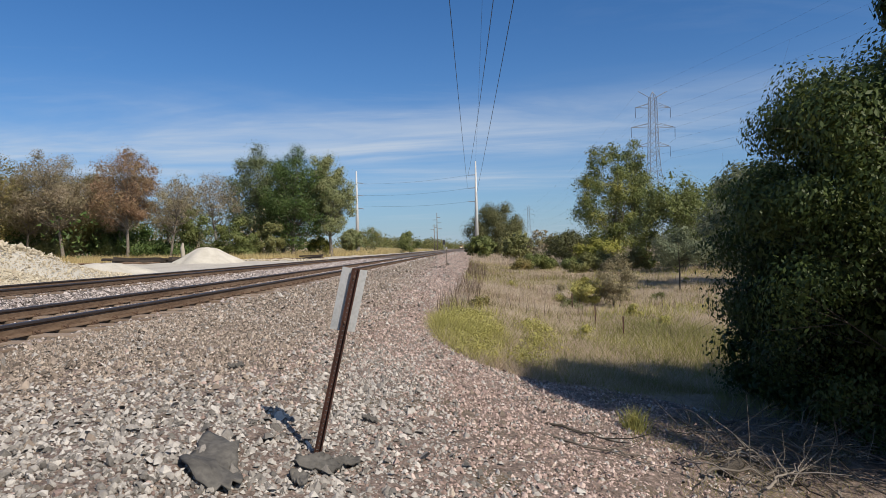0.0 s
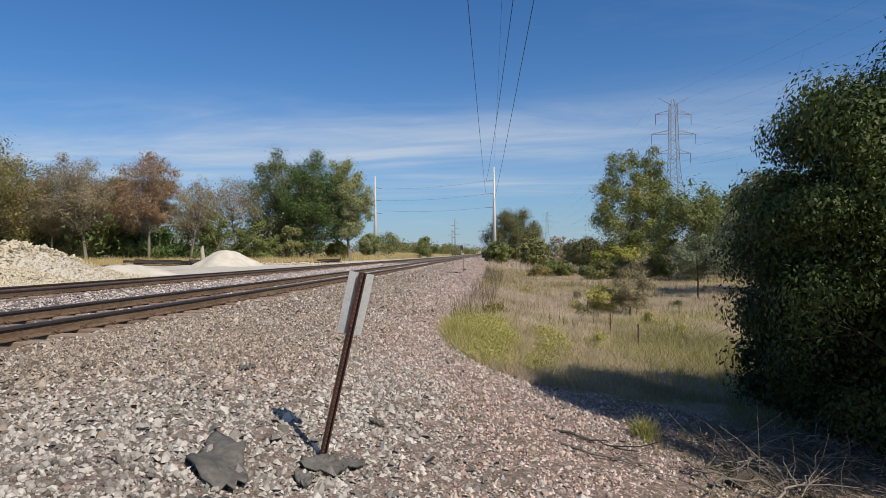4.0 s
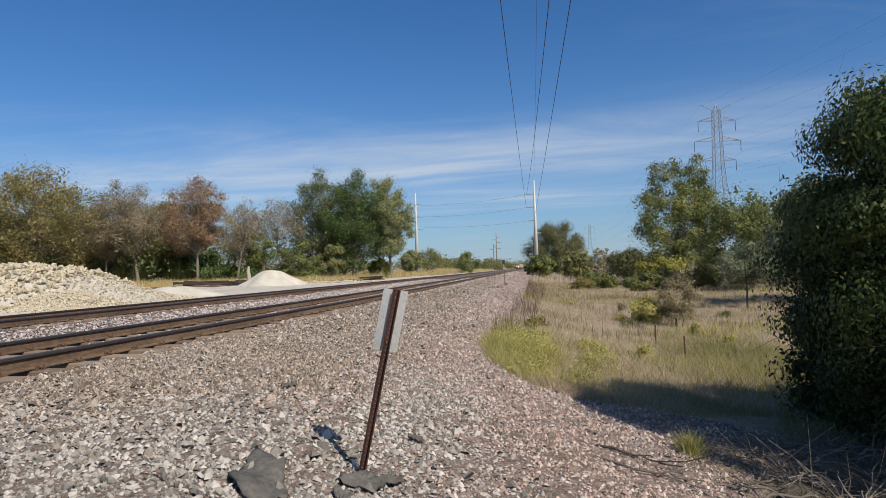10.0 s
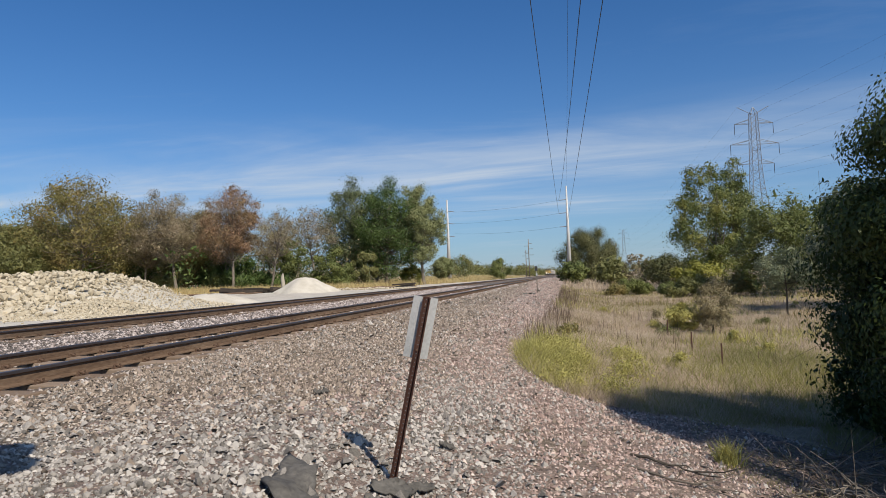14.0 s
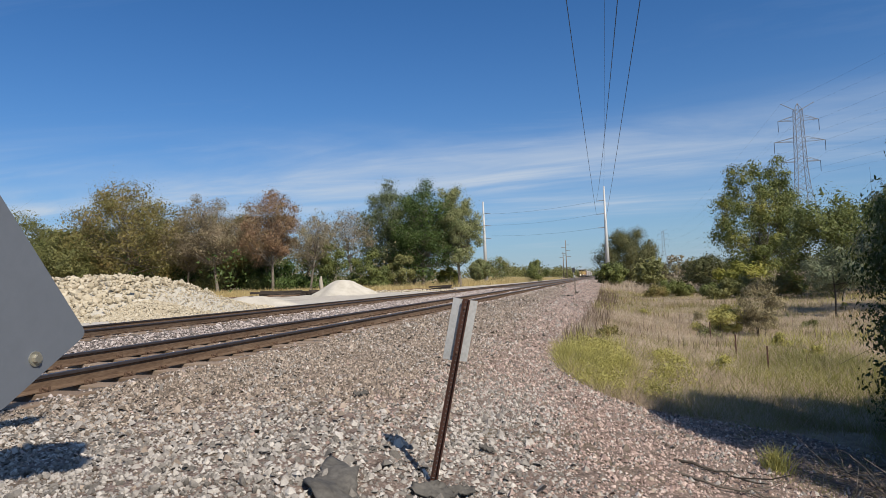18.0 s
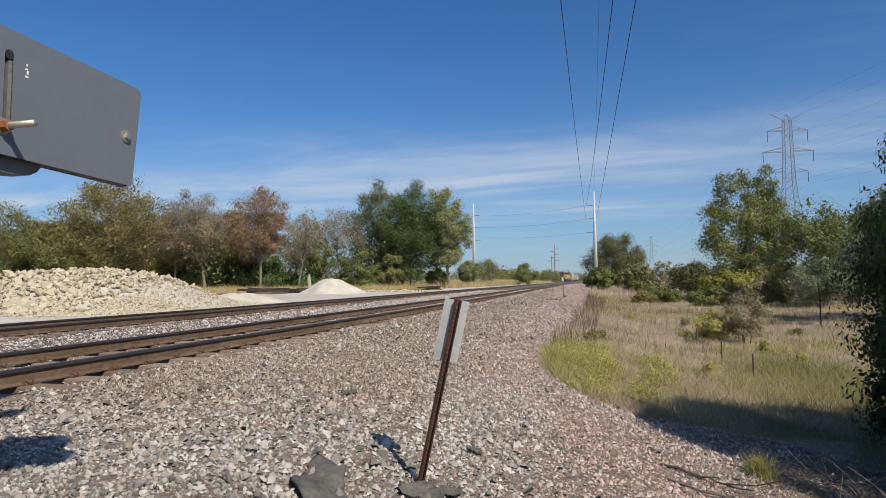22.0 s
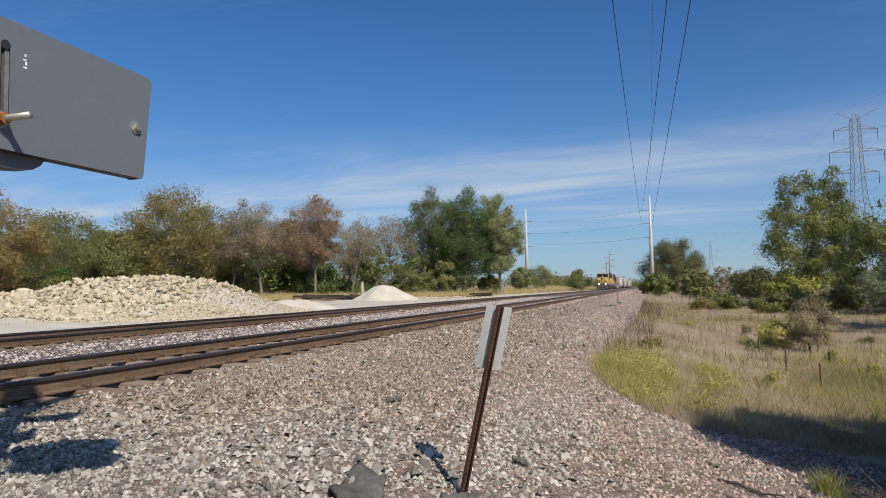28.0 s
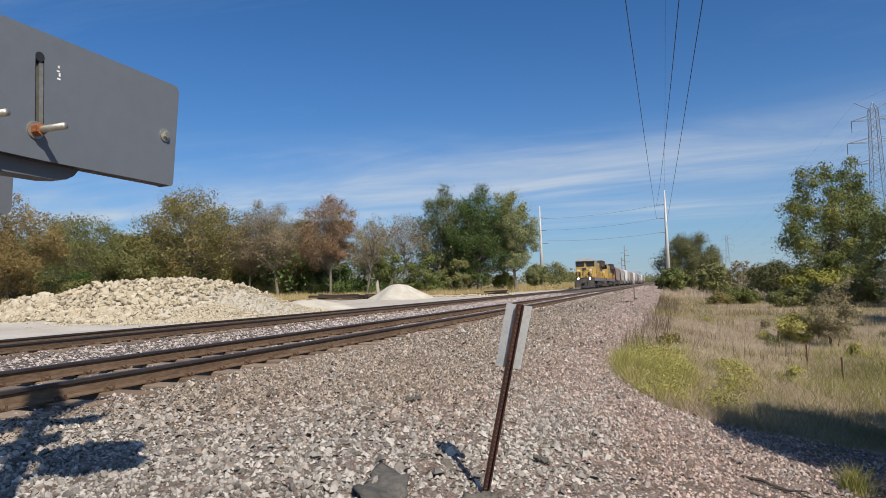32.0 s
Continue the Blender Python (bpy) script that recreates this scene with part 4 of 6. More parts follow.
tree("large_tree", "large dense dark green tree beside the gravel path", 4.55, 6.0, 3.75, 2.62, "near", 185000, 0.0215, 500, inner=40000, body=0.22, coarse=1.3, shape=-0.3, low=0.0, clumps=330, extra=shoulder_of(71), bark="bark_dark", gap=0.16, droop=1.6, stems=3, spread=0.135, long=1.9, width=0.44, keep=undercut)
tree("large_bush", "dense dark green bush below the large tree", 4.4, 7.8, 2.5, 1.85, "near", 32000, 0.028, 502, inner=14000, body=0.2, coarse=1.8, shape=0.3, low=0.0, clumps=80, bark="bark_dark", gap=0.28, droop=1.0, stems=4, spread=0.2, long=1.9, category="bush")
tree("large_bush", "low dense dark green bush at the large tree's foot", 3.78, 7.3, 2.3, 1.6, "near", 34000, 0.028, 503, inner=14000, body=0.25, coarse=1.8, shape=0.2, low=-0.35, clumps=70, bark="bark_dark", gap=0.2, droop=1.0, stems=4, spread=0.2, long=1.9, category="bush")
tree("large_tree", "tall dark green tree shading the path", 5.75, 4.0, 5.6, 1.5, "near", 40000, 0.028, 504, low=0.46, clumps=70, bark="bark_dark", gap=0.24, droop=1.1, stems=2, spread=0.22, long=1.9, body=0.2, extra=((-2.92, 1.02, 3.72), (-2.7, 0.9, 3.77), (-2.4, 0.75, 3.82), (-2.1, 0.6, 3.85)))
# out of view, added only to keep sun off the large tree's face
tree("large_tree", "unseen dark green tree added to shade the large tree", 7.4, 5.1, 4.6, 2.0, "near", 15000, 0.07, 501, low=0.06, clumps=60, bark="bark_dark", gap=0.28, droop=1.1, stems=3, spread=0.28, long=1.9)


def woods(name, label, rows, seed, leaf, mat):
    """Far woods: clumps of foliage along a line, one object."""
    rng = np.random.default_rng(seed)
    vs, qs, base = [], [], 0
    for x0, y0, x1, y1, h, k in rows:
        t = rng.random(k)
        cx, cy = x0 + (x1 - x0) * t + rng.normal(0, 6, k), y0 + (y1 - y0) * t + rng.normal(0, 10, k)
        ch = h * rng.uniform(0.55, 1.1, k)
        per = 110
        d = rng.normal(size=(k, per, 3))
        d /= np.linalg.norm(d, axis=2, keepdims=True)
        d *= rng.random((k, per, 1)) ** 0.4
        at = np.stack([cx, cy, land(cx, cy) + ch * 0.5], -1)[:, None] + d * np.stack([ch * 0.55, ch * 0.55, ch * 0.52], -1)[:, None]
        v, q = leaf_quads(at.reshape(-1, 3), np.full(k * per, leaf * 0.85 * h / 9), rng, 1.3, simple=True)
        vs.append(v)
        qs.append(q + base)
        base += len(v)
    return tagged(new(name, mesh_of(name, np.concatenate(vs), tris=np.concatenate(qs), mats=[LEAF[mat]])), label, "woods", kind="stuff")


woods("far_woods", "distant green woods along the horizon", [(-420, 330, -60, 420, 9, 130), (-75, 430, -52, 900, 8, 60), (40, 300, 330, 380, 9, 90), (-10, 500, 260, 700, 9, 90), (-300, 900, 300, 1000, 13, 150), (1, 150, -4, 420, 5, 50), (-60, 260, -40, 420, 7, 50)], 11, 1.15, "olive")
woods("hill_woods", "wooded hill behind the yard", [(-330, 120, -150, 260, 10, 150), (-220, 110, -120, 190, 9, 90), (-130, 95, -90, 130, 8, 40), (-300, 60, -140, 100, 10, 60)], 12, 1.1, "green")
woods("brush_woods", "grey-brown brush behind the row of trees", [(-64, 88, -36, 104, 7.5, 60)], 14, 0.42, "thin")
woods("yard_woods", "dark woods behind the row of trees", [(-120, 84, -45, 90, 8.5, 60), (-46, 97, -34, 103, 6, 20)], 13, 0.5, "dark")


# ---- grass ----
def blades(at, height, width, rng, lean=0.35, simple=False):
    """Blades of grass, each bent once."""
    n = len(at)
    a = rng.uniform(0, 2 * np.pi, n)
    s = np.stack([np.cos(a), np.sin(a), 0 * a], -1) * (width * 0.5)[:, None]
    b = rng.normal(0, lean, (n, 2)) * height[:, None]
    if simple:
        tip = at + np.stack([b[:, 0], b[:, 1], height * rng.uniform(0.85, 1.0, n)], -1)
        return np.stack([at - s, at + s, tip], 1).reshape(-1, 3), np.arange(3 * n).reshape(n, 3), None
    mid = at + np.stack([b[:, 0] * 0.35, b[:, 1] * 0.35, height * 0.55], -1)
    tip = at + np.stack([b[:, 0], b[:, 1], height * rng.uniform(0.85, 1.0, n)], -1)
    v = np.stack([at - s, at + s, mid + s * 0.8, mid - s * 0.8, tip], 1).reshape(-1, 3)
    i = np.arange(n)[:, None] * 5
    return v, (i + [[3, 2, 4]]).reshape(-1, 3), (i + [[0, 1, 2, 3]]).reshape(-1, 4)


def meadow(name, label, mat, n, pick, hlo, hhi, width, seed, lean=0.35, category="grass"):
    rng = np.random.default_rng(seed)
    x, y = pick(rng, n)
    at = np.stack([x, y, land(x, y) - 0.02], -1)
    d = np.hypot(x, y)
    v, t, q = blades(at, rng.uniform(hlo, hhi, len(x)), (width * 1.3) * np.clip(d / 9, 0.7, 12) ** 0.62, rng, lean, True)
    return tagged(new(name, mesh_of(name, v, tris=t, quads=q, mats=[LEAF[mat]])), label, category, kind="stuff")


def patchy(x, y, s, k):
    return np.sin(x * s + k) * np.sin(y * s * 0.8 + 1.7 * k) + 0.6 * np.sin(x * s * 2.3 - y * s * 1.9 + k)


def field(ylo, yhi, power, xlo=-1.0, xspan=0.62, test=None, margin=0.0):
    """Places right of the gravel's edge, spreading with the distance."""

    def pick(rng, n):
        y = ylo + (yhi - ylo) * rng.random(n) ** power
        u = shoulder_edge(y) + margin + rng.random(n) ** 1.15 * (3.0 + xspan * y)
        x = u + bend(y)
        ok = np.ones(n, bool) if test is None else test(x, y, rng)
        # trodden ground before the brush stays nearly bare
        ok &= (y > 7.3 + 0.30 * np.clip(x, 0, 4)) | (rng.random(n) < 0.08)
        return x[ok], y[ok]

    return pick


meadow("dry_grass", "dry tan grass covering the field", "tan", 270000, field(7.2, 75, 1.7, test=lambda x, y, r: r.random(len(x)) < 0.35 + 0.5 * (patchy(x, y, 0.35, 1) > -0.2)), 0.06, 0.24, 0.0058, 21, 0.62)
meadow("green_grass", "green and yellowish grass patches in the field", "grass", 80000, field(7.0, 70, 1.7, test=lambda x, y, r: r.random(len(x)) < 0.25 + 0.75 * (patchy(x, y, 0.35, 1) < -0.1)), 0.06, 0.24, 0.0058, 22, 0.62)
meadow("yellow_weeds", "yellow-green weeds along the gravel edge", "weed", 26000, field(7.6, 12.5, 1.0, xspan=0, test=lambda x, y, r: r.random(len(x)) < np.clip(1.5 - np.hypot((x + 0.75) / 0.55, (y - 9.5) / 2.0), 0, 1)), 0.10, 0.32, 0.007, 23, 0.5)
meadow("yellow_weeds", "yellow-green weeds scattered over the field", "weed", 16000, field(12, 60, 1.4, test=lambda x, y, r: patchy(x, y, 0.5, 2.3) > 0.65), 0.15, 0.42, 0.011, 24)
meadow("dead_weeds", "dark brown dead weed stalks at the gravel edge", "deadweed", 3600, field(11.5, 46, 1.2, xspan=0, test=lambda x, y, r: (x - bend(y) < shoulder_edge(y) + 0.25 + 0.02 * y) & (r.random(len(x)) < 0.25 + 0.6 * (patchy(x, y, 1.1, 2) > 0))), 0.25, 0.72, 0.007, 25, 0.16)
meadow("dead_weeds", "brown weed stalks standing in the field", "deadweed", 5000, field(9, 60, 1.4, test=lambda x, y, r: patchy(x, y, 0.8, 4) > 0.6), 0.25, 0.55, 0.008, 26, 0.15)


meadow("olive_weeds", "olive and brown weeds across the field's far side", "olivebrown", 16000, field(26, 62, 1.1, test=lambda x, y, r: patchy(x, y, 0.4, 3.1) > 0.1), 0.15, 0.45, 0.008, 34, 0.4)
rs = random.Random(19)
for k in range(16):
    y = 11.5 + 34 * rs.random() ** 1.1
    x = float(bend(y)) + float(shoulder_edge(y)) + rs.uniform(0.6, 2.0 + 0.34 * y)
    kind = rs.choice(["weed", "thin", "olive", "weed", "olivebrown", "thin"])
    h = rs.uniform(0.25, 0.42)
    tree("weed_clump", {"weed": "yellow-green weed clump in the dry field", "thin": "greyish dry weed clump in the field", "olive": "low olive-green weed clump in the field", "olivebrown": "brownish weed clump in the dry field"}[kind], x, y, h, h * rs.uniform(0.5, 0.9), kind, 1300, 0.024, 700 + k, low=0.0, clumps=12, bark="bark_dark", category="weed", group="weed clumps in the field", stems=4, spread=0.5)


rs = random.Random(23)
for k in range(26):
    y = rs.uniform(8.1, 12.2)
    x = float(bend(y)) + float(shoulder_edge(y)) + rs.uniform(0.05, 1.1) * (1 if k % 3 else 1.6)
    h = rs.uniform(0.2, 0.36)
    tree("weed_clump", "low yellow-green weed clump at the gravel edge", x, y, h, h * rs.uniform(0.8, 1.2), "weed", 1500, 0.015, 760 + k, low=0.0, clumps=14, bark="bark_dark", category="weed", group="weed clumps at the gravel edge", stems=4, spread=0.5, body=0.06)


def verge(rng, n):
    y = rng.uniform(40, 260, n) ** 1.0
    u = yard_edge(y) - rng.random(n) ** 1.2 * np.interp(y, [40, 70, 100, 260], [25, 24, 18, 30])
    return u + bend(y), y


meadow("golden_grass", "tall golden dry grass before the trees", "gold", 28000, verge, 0.5, 1.1, 0.012, 27)


meadow("golden_grass", "golden dry grass along the yard's edge", "gold", 12000, lambda r, n: (lambda y, a: (bend(y) + yard_edge(y) - 18 * a, y))(r.uniform(57, 80, n), r.random(n)), 0.4, 0.85, 0.011, 32)


def far_right(rng, n):
    y = rng.uniform(60, 300, n)
    return bend(y) + shoulder_edge(y) + rng.random(n) * (6 + 0.3 * y), y


meadow("far_grass", "far dry grass beside the line", "tan", 12000, far_right, 0.5, 1.0, 0.012, 28)
meadow("path_grass", "thin dry grass at the foot of the brush", "grass", 26000, lambda r, n: (lambda x, y: (x[(x > 0.85) & (patchy(x, y, 2.2, 1) > 0.1 - 0.5 * (x - 0.9))], y[(x > 0.85) & (patchy(x, y, 2.2, 1) > 0.1 - 0.5 * (x - 0.9))]))(r.uniform(0.5, 4.0, n), r.uniform(3.6, 8.6, n)), 0.03, 0.13, 0.005, 29, 0.6)

meadow("green_grass", "yellow-green grass before the large tree", "grass", 70000, field(9, 17, 1.0, test=lambda x, y, r: r.random(len(x)) < np.clip(1.3 - np.hypot((x - 3.6) / 1.9, (y - 12.5) / 3.6), 0, 0.9)), 0.10, 0.28, 0.006, 33, 0.55)
meadow("green_grass", "greener grass patch in the field", "grass", 9000, field(13, 28, 1.0, test=lambda x, y, r: np.hypot((x - 5.4) / 2.4, (y - 20.5) / 5.5) < 1), 0.08, 0.26, 0.009, 30, 0.5)
tuft = thing("grass_tuft", "yellow-green tuft of grass on the gravel", "grass tuft", m=pose(0.98, 5.66, land1(0.98, 5.66)))
rng = np.random.default_rng(31)
v, t, q = blades(np.stack([rng.normal(0, 0.05, 260), rng.normal(0, 0.05, 260), np.zeros(260)], -1), rng.uniform(0.08, 0.26, 260), np.full(260, 0.008), rng, 0.4)
under("tussock", mesh_of("tussock", v, tris=t, quads=q, mats=[LEAF["weed"]]), tuft)


# ---- poles, wires, tower ----
def pole_big(x, y, ztop, side, label):
    z = land1(x, y) - 0.3
    p = thing("utility_pole", label, "utility pole", "steel line poles", pose(x, y, z))
    h = ztop - z
    part("shaft", rodded((0, 0, 0), (0, 0, h), 0.46, 0.14, 14), M["pole_steel"], p, smooth=True)
    for za in (16.2, 13.6, 10.9):
        if side < 0:
            part("insulator_arm", rodded((0, 0, za - z), (-1.55, 0, za - z - 0.05), 0.09, 0.07), M["lattice"], p)
        else:
            part("insulator_arm", rodded((0, 0, za - z - 0.5), (1.45, 0, za - z - 0.7), 0.09, 0.07), M["lattice"], p)
    return p


pole_big(-5.25, 132, 18.9, -1, "tall tapered pale steel line pole")
pole_big(-30.4, 136, 18.1, 1, "tall slim pale steel line pole")


def pole_wood(x, y, ztop, arms, label):
    z = land1(x, y) - 0.3
    p = thing("utility_pole", label, "utility pole", "far wooden poles", pose(x, y, z))
    part("shaft", rodded((0, 0, 0), (0, 0, ztop - z), 0.28, 0.16, 8), M["pole_wood"], p, smooth=True)
    for za, w, side in arms:
        part("crossarm", boxed(min(0, side * w), -0.08, za - z - 0.1, max(0, side * w), 0.08, za - z + 0.1), M["pole_wood"], p)


pole_wood(-32.9, 330, 19.5, [(16.0, 2.2, -1), (14.5, 2.2, 1), (13.0, 2.2, -1), (11.5, 2.4, 1), (17.2, 1.6, 1)], "distant dark pole with short arms")
pole_wood(-37.5, 360, 15.0, [(12.0, 2.0, -1), (10.6, 2.0, 1), (13.2, 1.6, 1)], "distant dark pole with short arms")
pole_wood(-47.0, 330, 10.0, [(9.0, 1.2, 1)], "distant slim pole beside the line")


def wire(name, label, a, b, sag, r, group):
    a, b = Vector(a), Vector(b)
    pts = [a.lerp(b, t) - Vector((0, 0, sag * 4 * t * (1 - t))) for t in np.linspace(0, 1, 40)]
    v, q = tubes([(np.array(pts), np.full(40, r))], 5)
    return tagged(new(name, mesh_of(name, v, quads=q, mats=[M["wire"]])), label, "power line", group)


# wires overhead run from the pole to another behind the camera
for a, mid in (((-6.9, 132, 13.5), (-2.31, 30, 12.92)), ((-6.8, 132, 16.2), (-0.31, 30, 12.81)), ((-5.5, 132, 10.9), (0.61, 30, 12.76))):
    a, mid = Vector(a), Vector(mid)
    e = Vector((mid.x + (mid.x - a.x), -72, 16.5))
    straight = a.lerp(e, 0.5).z
    wire("power_line", "dark conductor wire passing overhead", a, e, straight - mid.z, 0.019, "overhead wires")
wire("power_line", "thin upper wire passing overhead", (-5.25, 132, 18.8), (4.0, -72, 19.5), 3.0, 0.009, "overhead wires")
for zr, zl in ((16.15, 15.4), (13.55, 13.0), (10.85, 10.8)):
    wire("power_line", "thin wire strung across the tracks", (-6.8, 132, zr), (-28.95, 136, zl), 0.45, 0.014, "wires across the tracks")


def lattice_tower(x, y, ztop, label, s=1.0, slim=1.0):
    z = land1(x, y)
    t = thing("transmission_tower", label, "transmission tower", "lattice towers", pose(x, y, z, 0, 0, 8))
    h = ztop - z
    lv = [(0, 3.9), (0.18, 3.0), (0.36, 2.1), (0.50, 1.35), (0.62, 1.05), (0.74, 0.95), (0.86, 0.85), (0.96, 0.75)]
    lv = [(a * h, w * s) for a, w in lv]
    cs = ((-1, -1), (1, -1), (1, 1), (-1, 1))
    for cx, cy in cs:
        pts = [(cx * w0, cy * w0, z0) for z0, w0 in lv] + [(0, 0, h)]
        v, q = tubes([(np.array(pts), np.full(len(pts), 0.075 * slim))], 4)
        under("leg", mesh_of("leg", v, quads=q, mats=[M["lattice"]]), t)
    for i in range(4):
        (ax, ay), (bx, by) = cs[i], cs[(i + 1) % 4]
        bm = bmesh.new()
        for (z0, w0), (z1, w1) in zip(lv, lv[1:]):
            k = 2 if z1 - z0 > 0.15 * h else 3
            for j in range(k):
                za, zb = z0 + (z1 - z0) * j / k, z0 + (z1 - z0) * (j + 1) / k
                wa, wb = w0 + (w1 - w0) * j / k, w0 + (w1 - w0) * (j + 1) / k
                rod(bm, (ax * wa, ay * wa, za), (bx * wb, by * wb, zb), 0.036 * slim, seg=4)
                rod(bm, (bx * wa, by * wa, za), (ax * wb, ay * wb, zb), 0.036 * slim, seg=4)
            rod(bm, (ax * w1, ay * w1, z1), (bx * w1, by * w1, z1), 0.035 * slim, seg=4)
        part("bracing", bm, M["lattice"], t)
    for za, w in ((0.90, 4.4), (0.775, 5.5), (0.655, 4.2)):
        for sx in (-1, 1):
            bm = bmesh.new()
            for cy in (-0.85, 0.85):
                rod(bm, (sx * 0.9 * s, cy * s, za * h), (sx * w * s, 0, za * h), 0.05 * slim, seg=4)
                rod(bm, (sx * 0.9 * s, cy * s, za * h + 1.0 * s), (sx * w * s, 0, za * h), 0.05 * slim, seg=4)
            arm = part("arm", bm, M["lattice"], t)
            part("insulator", rodded((sx * w * s, 0, za * h), (sx * w * s, 0, za * h - 2.5 * s), 0.06 * slim, seg=6), M["wire"], arm)
    for sx in (-1, 1):
        part("earth_wire_arm", rodded((sx * 0.6 * s, 0, 0.96 * h), (sx * 3.6 * s, 0, h + 0.1), 0.08 * slim, seg=4), M["lattice"], t)
    return t


lattice_tower(37.4, 167, 39.3, "steel lattice transmission tower behind the trees")
lattice_tower(23.6, 600, 39, "distant steel lattice transmission tower", slim=0.7)
for dx, za in ((4.3, 32.6), (-4.3, 32.6), (5.4, 27.6), (-5.4, 27.6), (4.1, 22.8), (-4.1, 22.8), (3.6, 39.3), (-3.6, 39.3)):
    wire("power_line", "thin transmission line wire", (37.4 + dx, 167, za), (88 + dx, -60, za + 3), 4.0, 0.009, "transmission wires")
    wire("power_line", "thin transmission line wire", (37.4 + dx, 167, za), (23.6 + dx, 600, za - 3), 5.0, 0.009, "transmission wires")


# ---- leaning marker sign ----
def sign_post():
    base, tip = Vector((-1.168, 3.58, land1(-1.155, 3.58) - 0.12)), Vector((-0.870, 3.46, 1.487))
    s = thing("sign_post", "leaning rusty channel post with a small blank sign", "sign post", m=Matrix.Translation(base))
    up = (tip - base).normalized()
    side = Vector((0.93, 0.37, 0)).normalized()
    side = (side - up * side.dot(up)).normalized()
    out = side.cross(up) * -1
    frame_m = Matrix((side, out, up)).transposed().to_4x4()
    ln = (tip - base).length
    bm = bmesh.new()
    # channel: web, two flanges, two lips
    for x0, x1, y0, y1 in ((-0.012, 0.012, 0.0, 0.004), (-0.016, -0.012, 0.0, 0.018), (0.012, 0.016, 0.0, 0.018), (-0.021, -0.012, 0.014, 0.018), (0.012, 0.021, 0.014, 0.018)):
        box(bm, x0, -y1, 0, x1, -y0, ln)
    bmesh.ops.transform(bm, matrix=frame_m, verts=bm.verts)
    post = part("post", bm, M["upost"], s)
    hole = bmesh.new()
    bmesh.ops.create_cone(hole, cap_ends=True, segments=8, radius1=0.003, radius2=0.003, depth=0.002, matrix=Matrix.Rotation(math.pi / 2, 4, "X"))
    hm = bpy.data.meshes.new("hole")
    hole.to_mesh(hm)
    hole.free()
    hm.materials.append(M["plate"])
    for k in range(int(ln / 0.0254) - 4):
        under("hole", hm, post, m=frame_m @ pose(0, -0.0055, 0.12 + 0.0254 * k))
    bm = bmesh.new()
    w, h, z0 = 0.068, 0.345, ln - 0.35
    nx = 16
    grid = {}
    for i in range(nx + 1):
        for j in range(9):
            x = -w + 2 * w * i / nx
            y = 0.004 + 0.010 * (abs(x) / w) ** 1.4
            zz = z0 + h * j / 8
            for side_y in (0, 1):
                grid[i, j, side_y] = bm.verts.new((x, y + 0.002 * side_y, zz))
    for i in range(nx):
        for j in range(8):
            bm.faces.new([grid[i, j, 0], grid[i + 1, j, 0], grid[i + 1, j + 1, 0], grid[i, j + 1, 0]])
            bm.faces.new([grid[i, j, 1], grid[i, j + 1, 1], grid[i + 1, j + 1, 1], grid[i + 1, j, 1]])
    bmesh.ops.transform(bm, matrix=frame_m, verts=bm.verts)
    part("sign_panel", bm, M["sign"], s, "bent grey aluminium sign panel seen from behind")
    for zz in (ln - 0.05, ln - 0.30):
        bm = bmesh.new()
        rod(bm, frame_m @ Vector((0, -0.012, zz)), frame_m @ Vector((0, 0.012, zz)), 0.006)
        part("bolt", bm, M["clip"], s)


sign_post()


def rubber(x, y, r, seed, label, turn=0.0, stretch=1.0, z=0.0):
    """A torn, crumpled sheet that lies on the stones."""
    rng = np.random.default_rng(seed)
    nA, nR = 28, 7
    a = np.linspace(0, 2 * np.pi, nA, endpoint=False)
    edge = 1 + 0.22 * np.sin(2 * a + seed) + 0.16 * np.sin(3 * a + 2 * seed) + 0.05 * rng.normal(size=nA)
    rr = np.linspace(0, 1, nR)[:, None]
    lx, ly = rr * edge * r * stretch * np.cos(a), rr * edge * r * np.sin(a) / stretch
    c, s = math.cos(turn), math.sin(turn)
    X, Y = x + c * lx - s * ly, y + s * lx + c * ly
    Z = land(X, Y) + 0.062 + z + 0.035 * np.sin(lx * 14 + seed) * np.sin(ly * 11) + 0.02 * rr * rng.normal(size=(nR, nA)) * 0.5
    top = np.stack([X, Y, Z], -1).reshape(-1, 3)
    bot = top - [0, 0, 0.012]
    v = np.concatenate([top, bot])
    q = []
    for i in range(nR - 1):
        for j in range(nA):
            k = (j + 1) % nA
            q.append([i * nA + j, (i + 1) * nA + j, (i + 1) * nA + k, i * nA + k])
            o = nR * nA
            q.append([o + i * nA + j, o + i * nA + k, o + (i + 1) * nA + k, o + (i + 1) * nA + j])
    for j in range(nA):
        k = (j + 1) % nA
        e = (nR - 1) * nA
        q.append([e + j, nR * nA + e + j, nR * nA + e + k, e + k])
    return tagged(new("rubber_sheet", mesh_of("rubber_sheet", v, quads=q, mats=[M["rubber"]], smooth=True)), label, "rubber sheet", "torn sheets on the gravel")


rubber(-1.50, 3.10, 0.20, 3, "torn dark grey rubber sheet lying on the gravel", -0.95, 1.45)
rubber(-1.33, 2.66, 0.09, 5, "small torn piece of dark rubber on the gravel", 0.4, 1.3)
rubber(-1.07, 3.38, 0.085, 8, "dark rubber scrap at the sign post's foot", 0.2, 1.15)
rubber(-0.94, 3.48, 0.055, 9, "dark rubber scrap beside the sign post", 0.9, 1.3)
rubber(-1.10, 3.16, 0.055, 12, "dark rubber scrap beside the sign post", 2.0, 1.4)
rubber(-2.25, 5.15, 0.035, 14, "small dark scrap on the ballast", 0.3, 1.5)
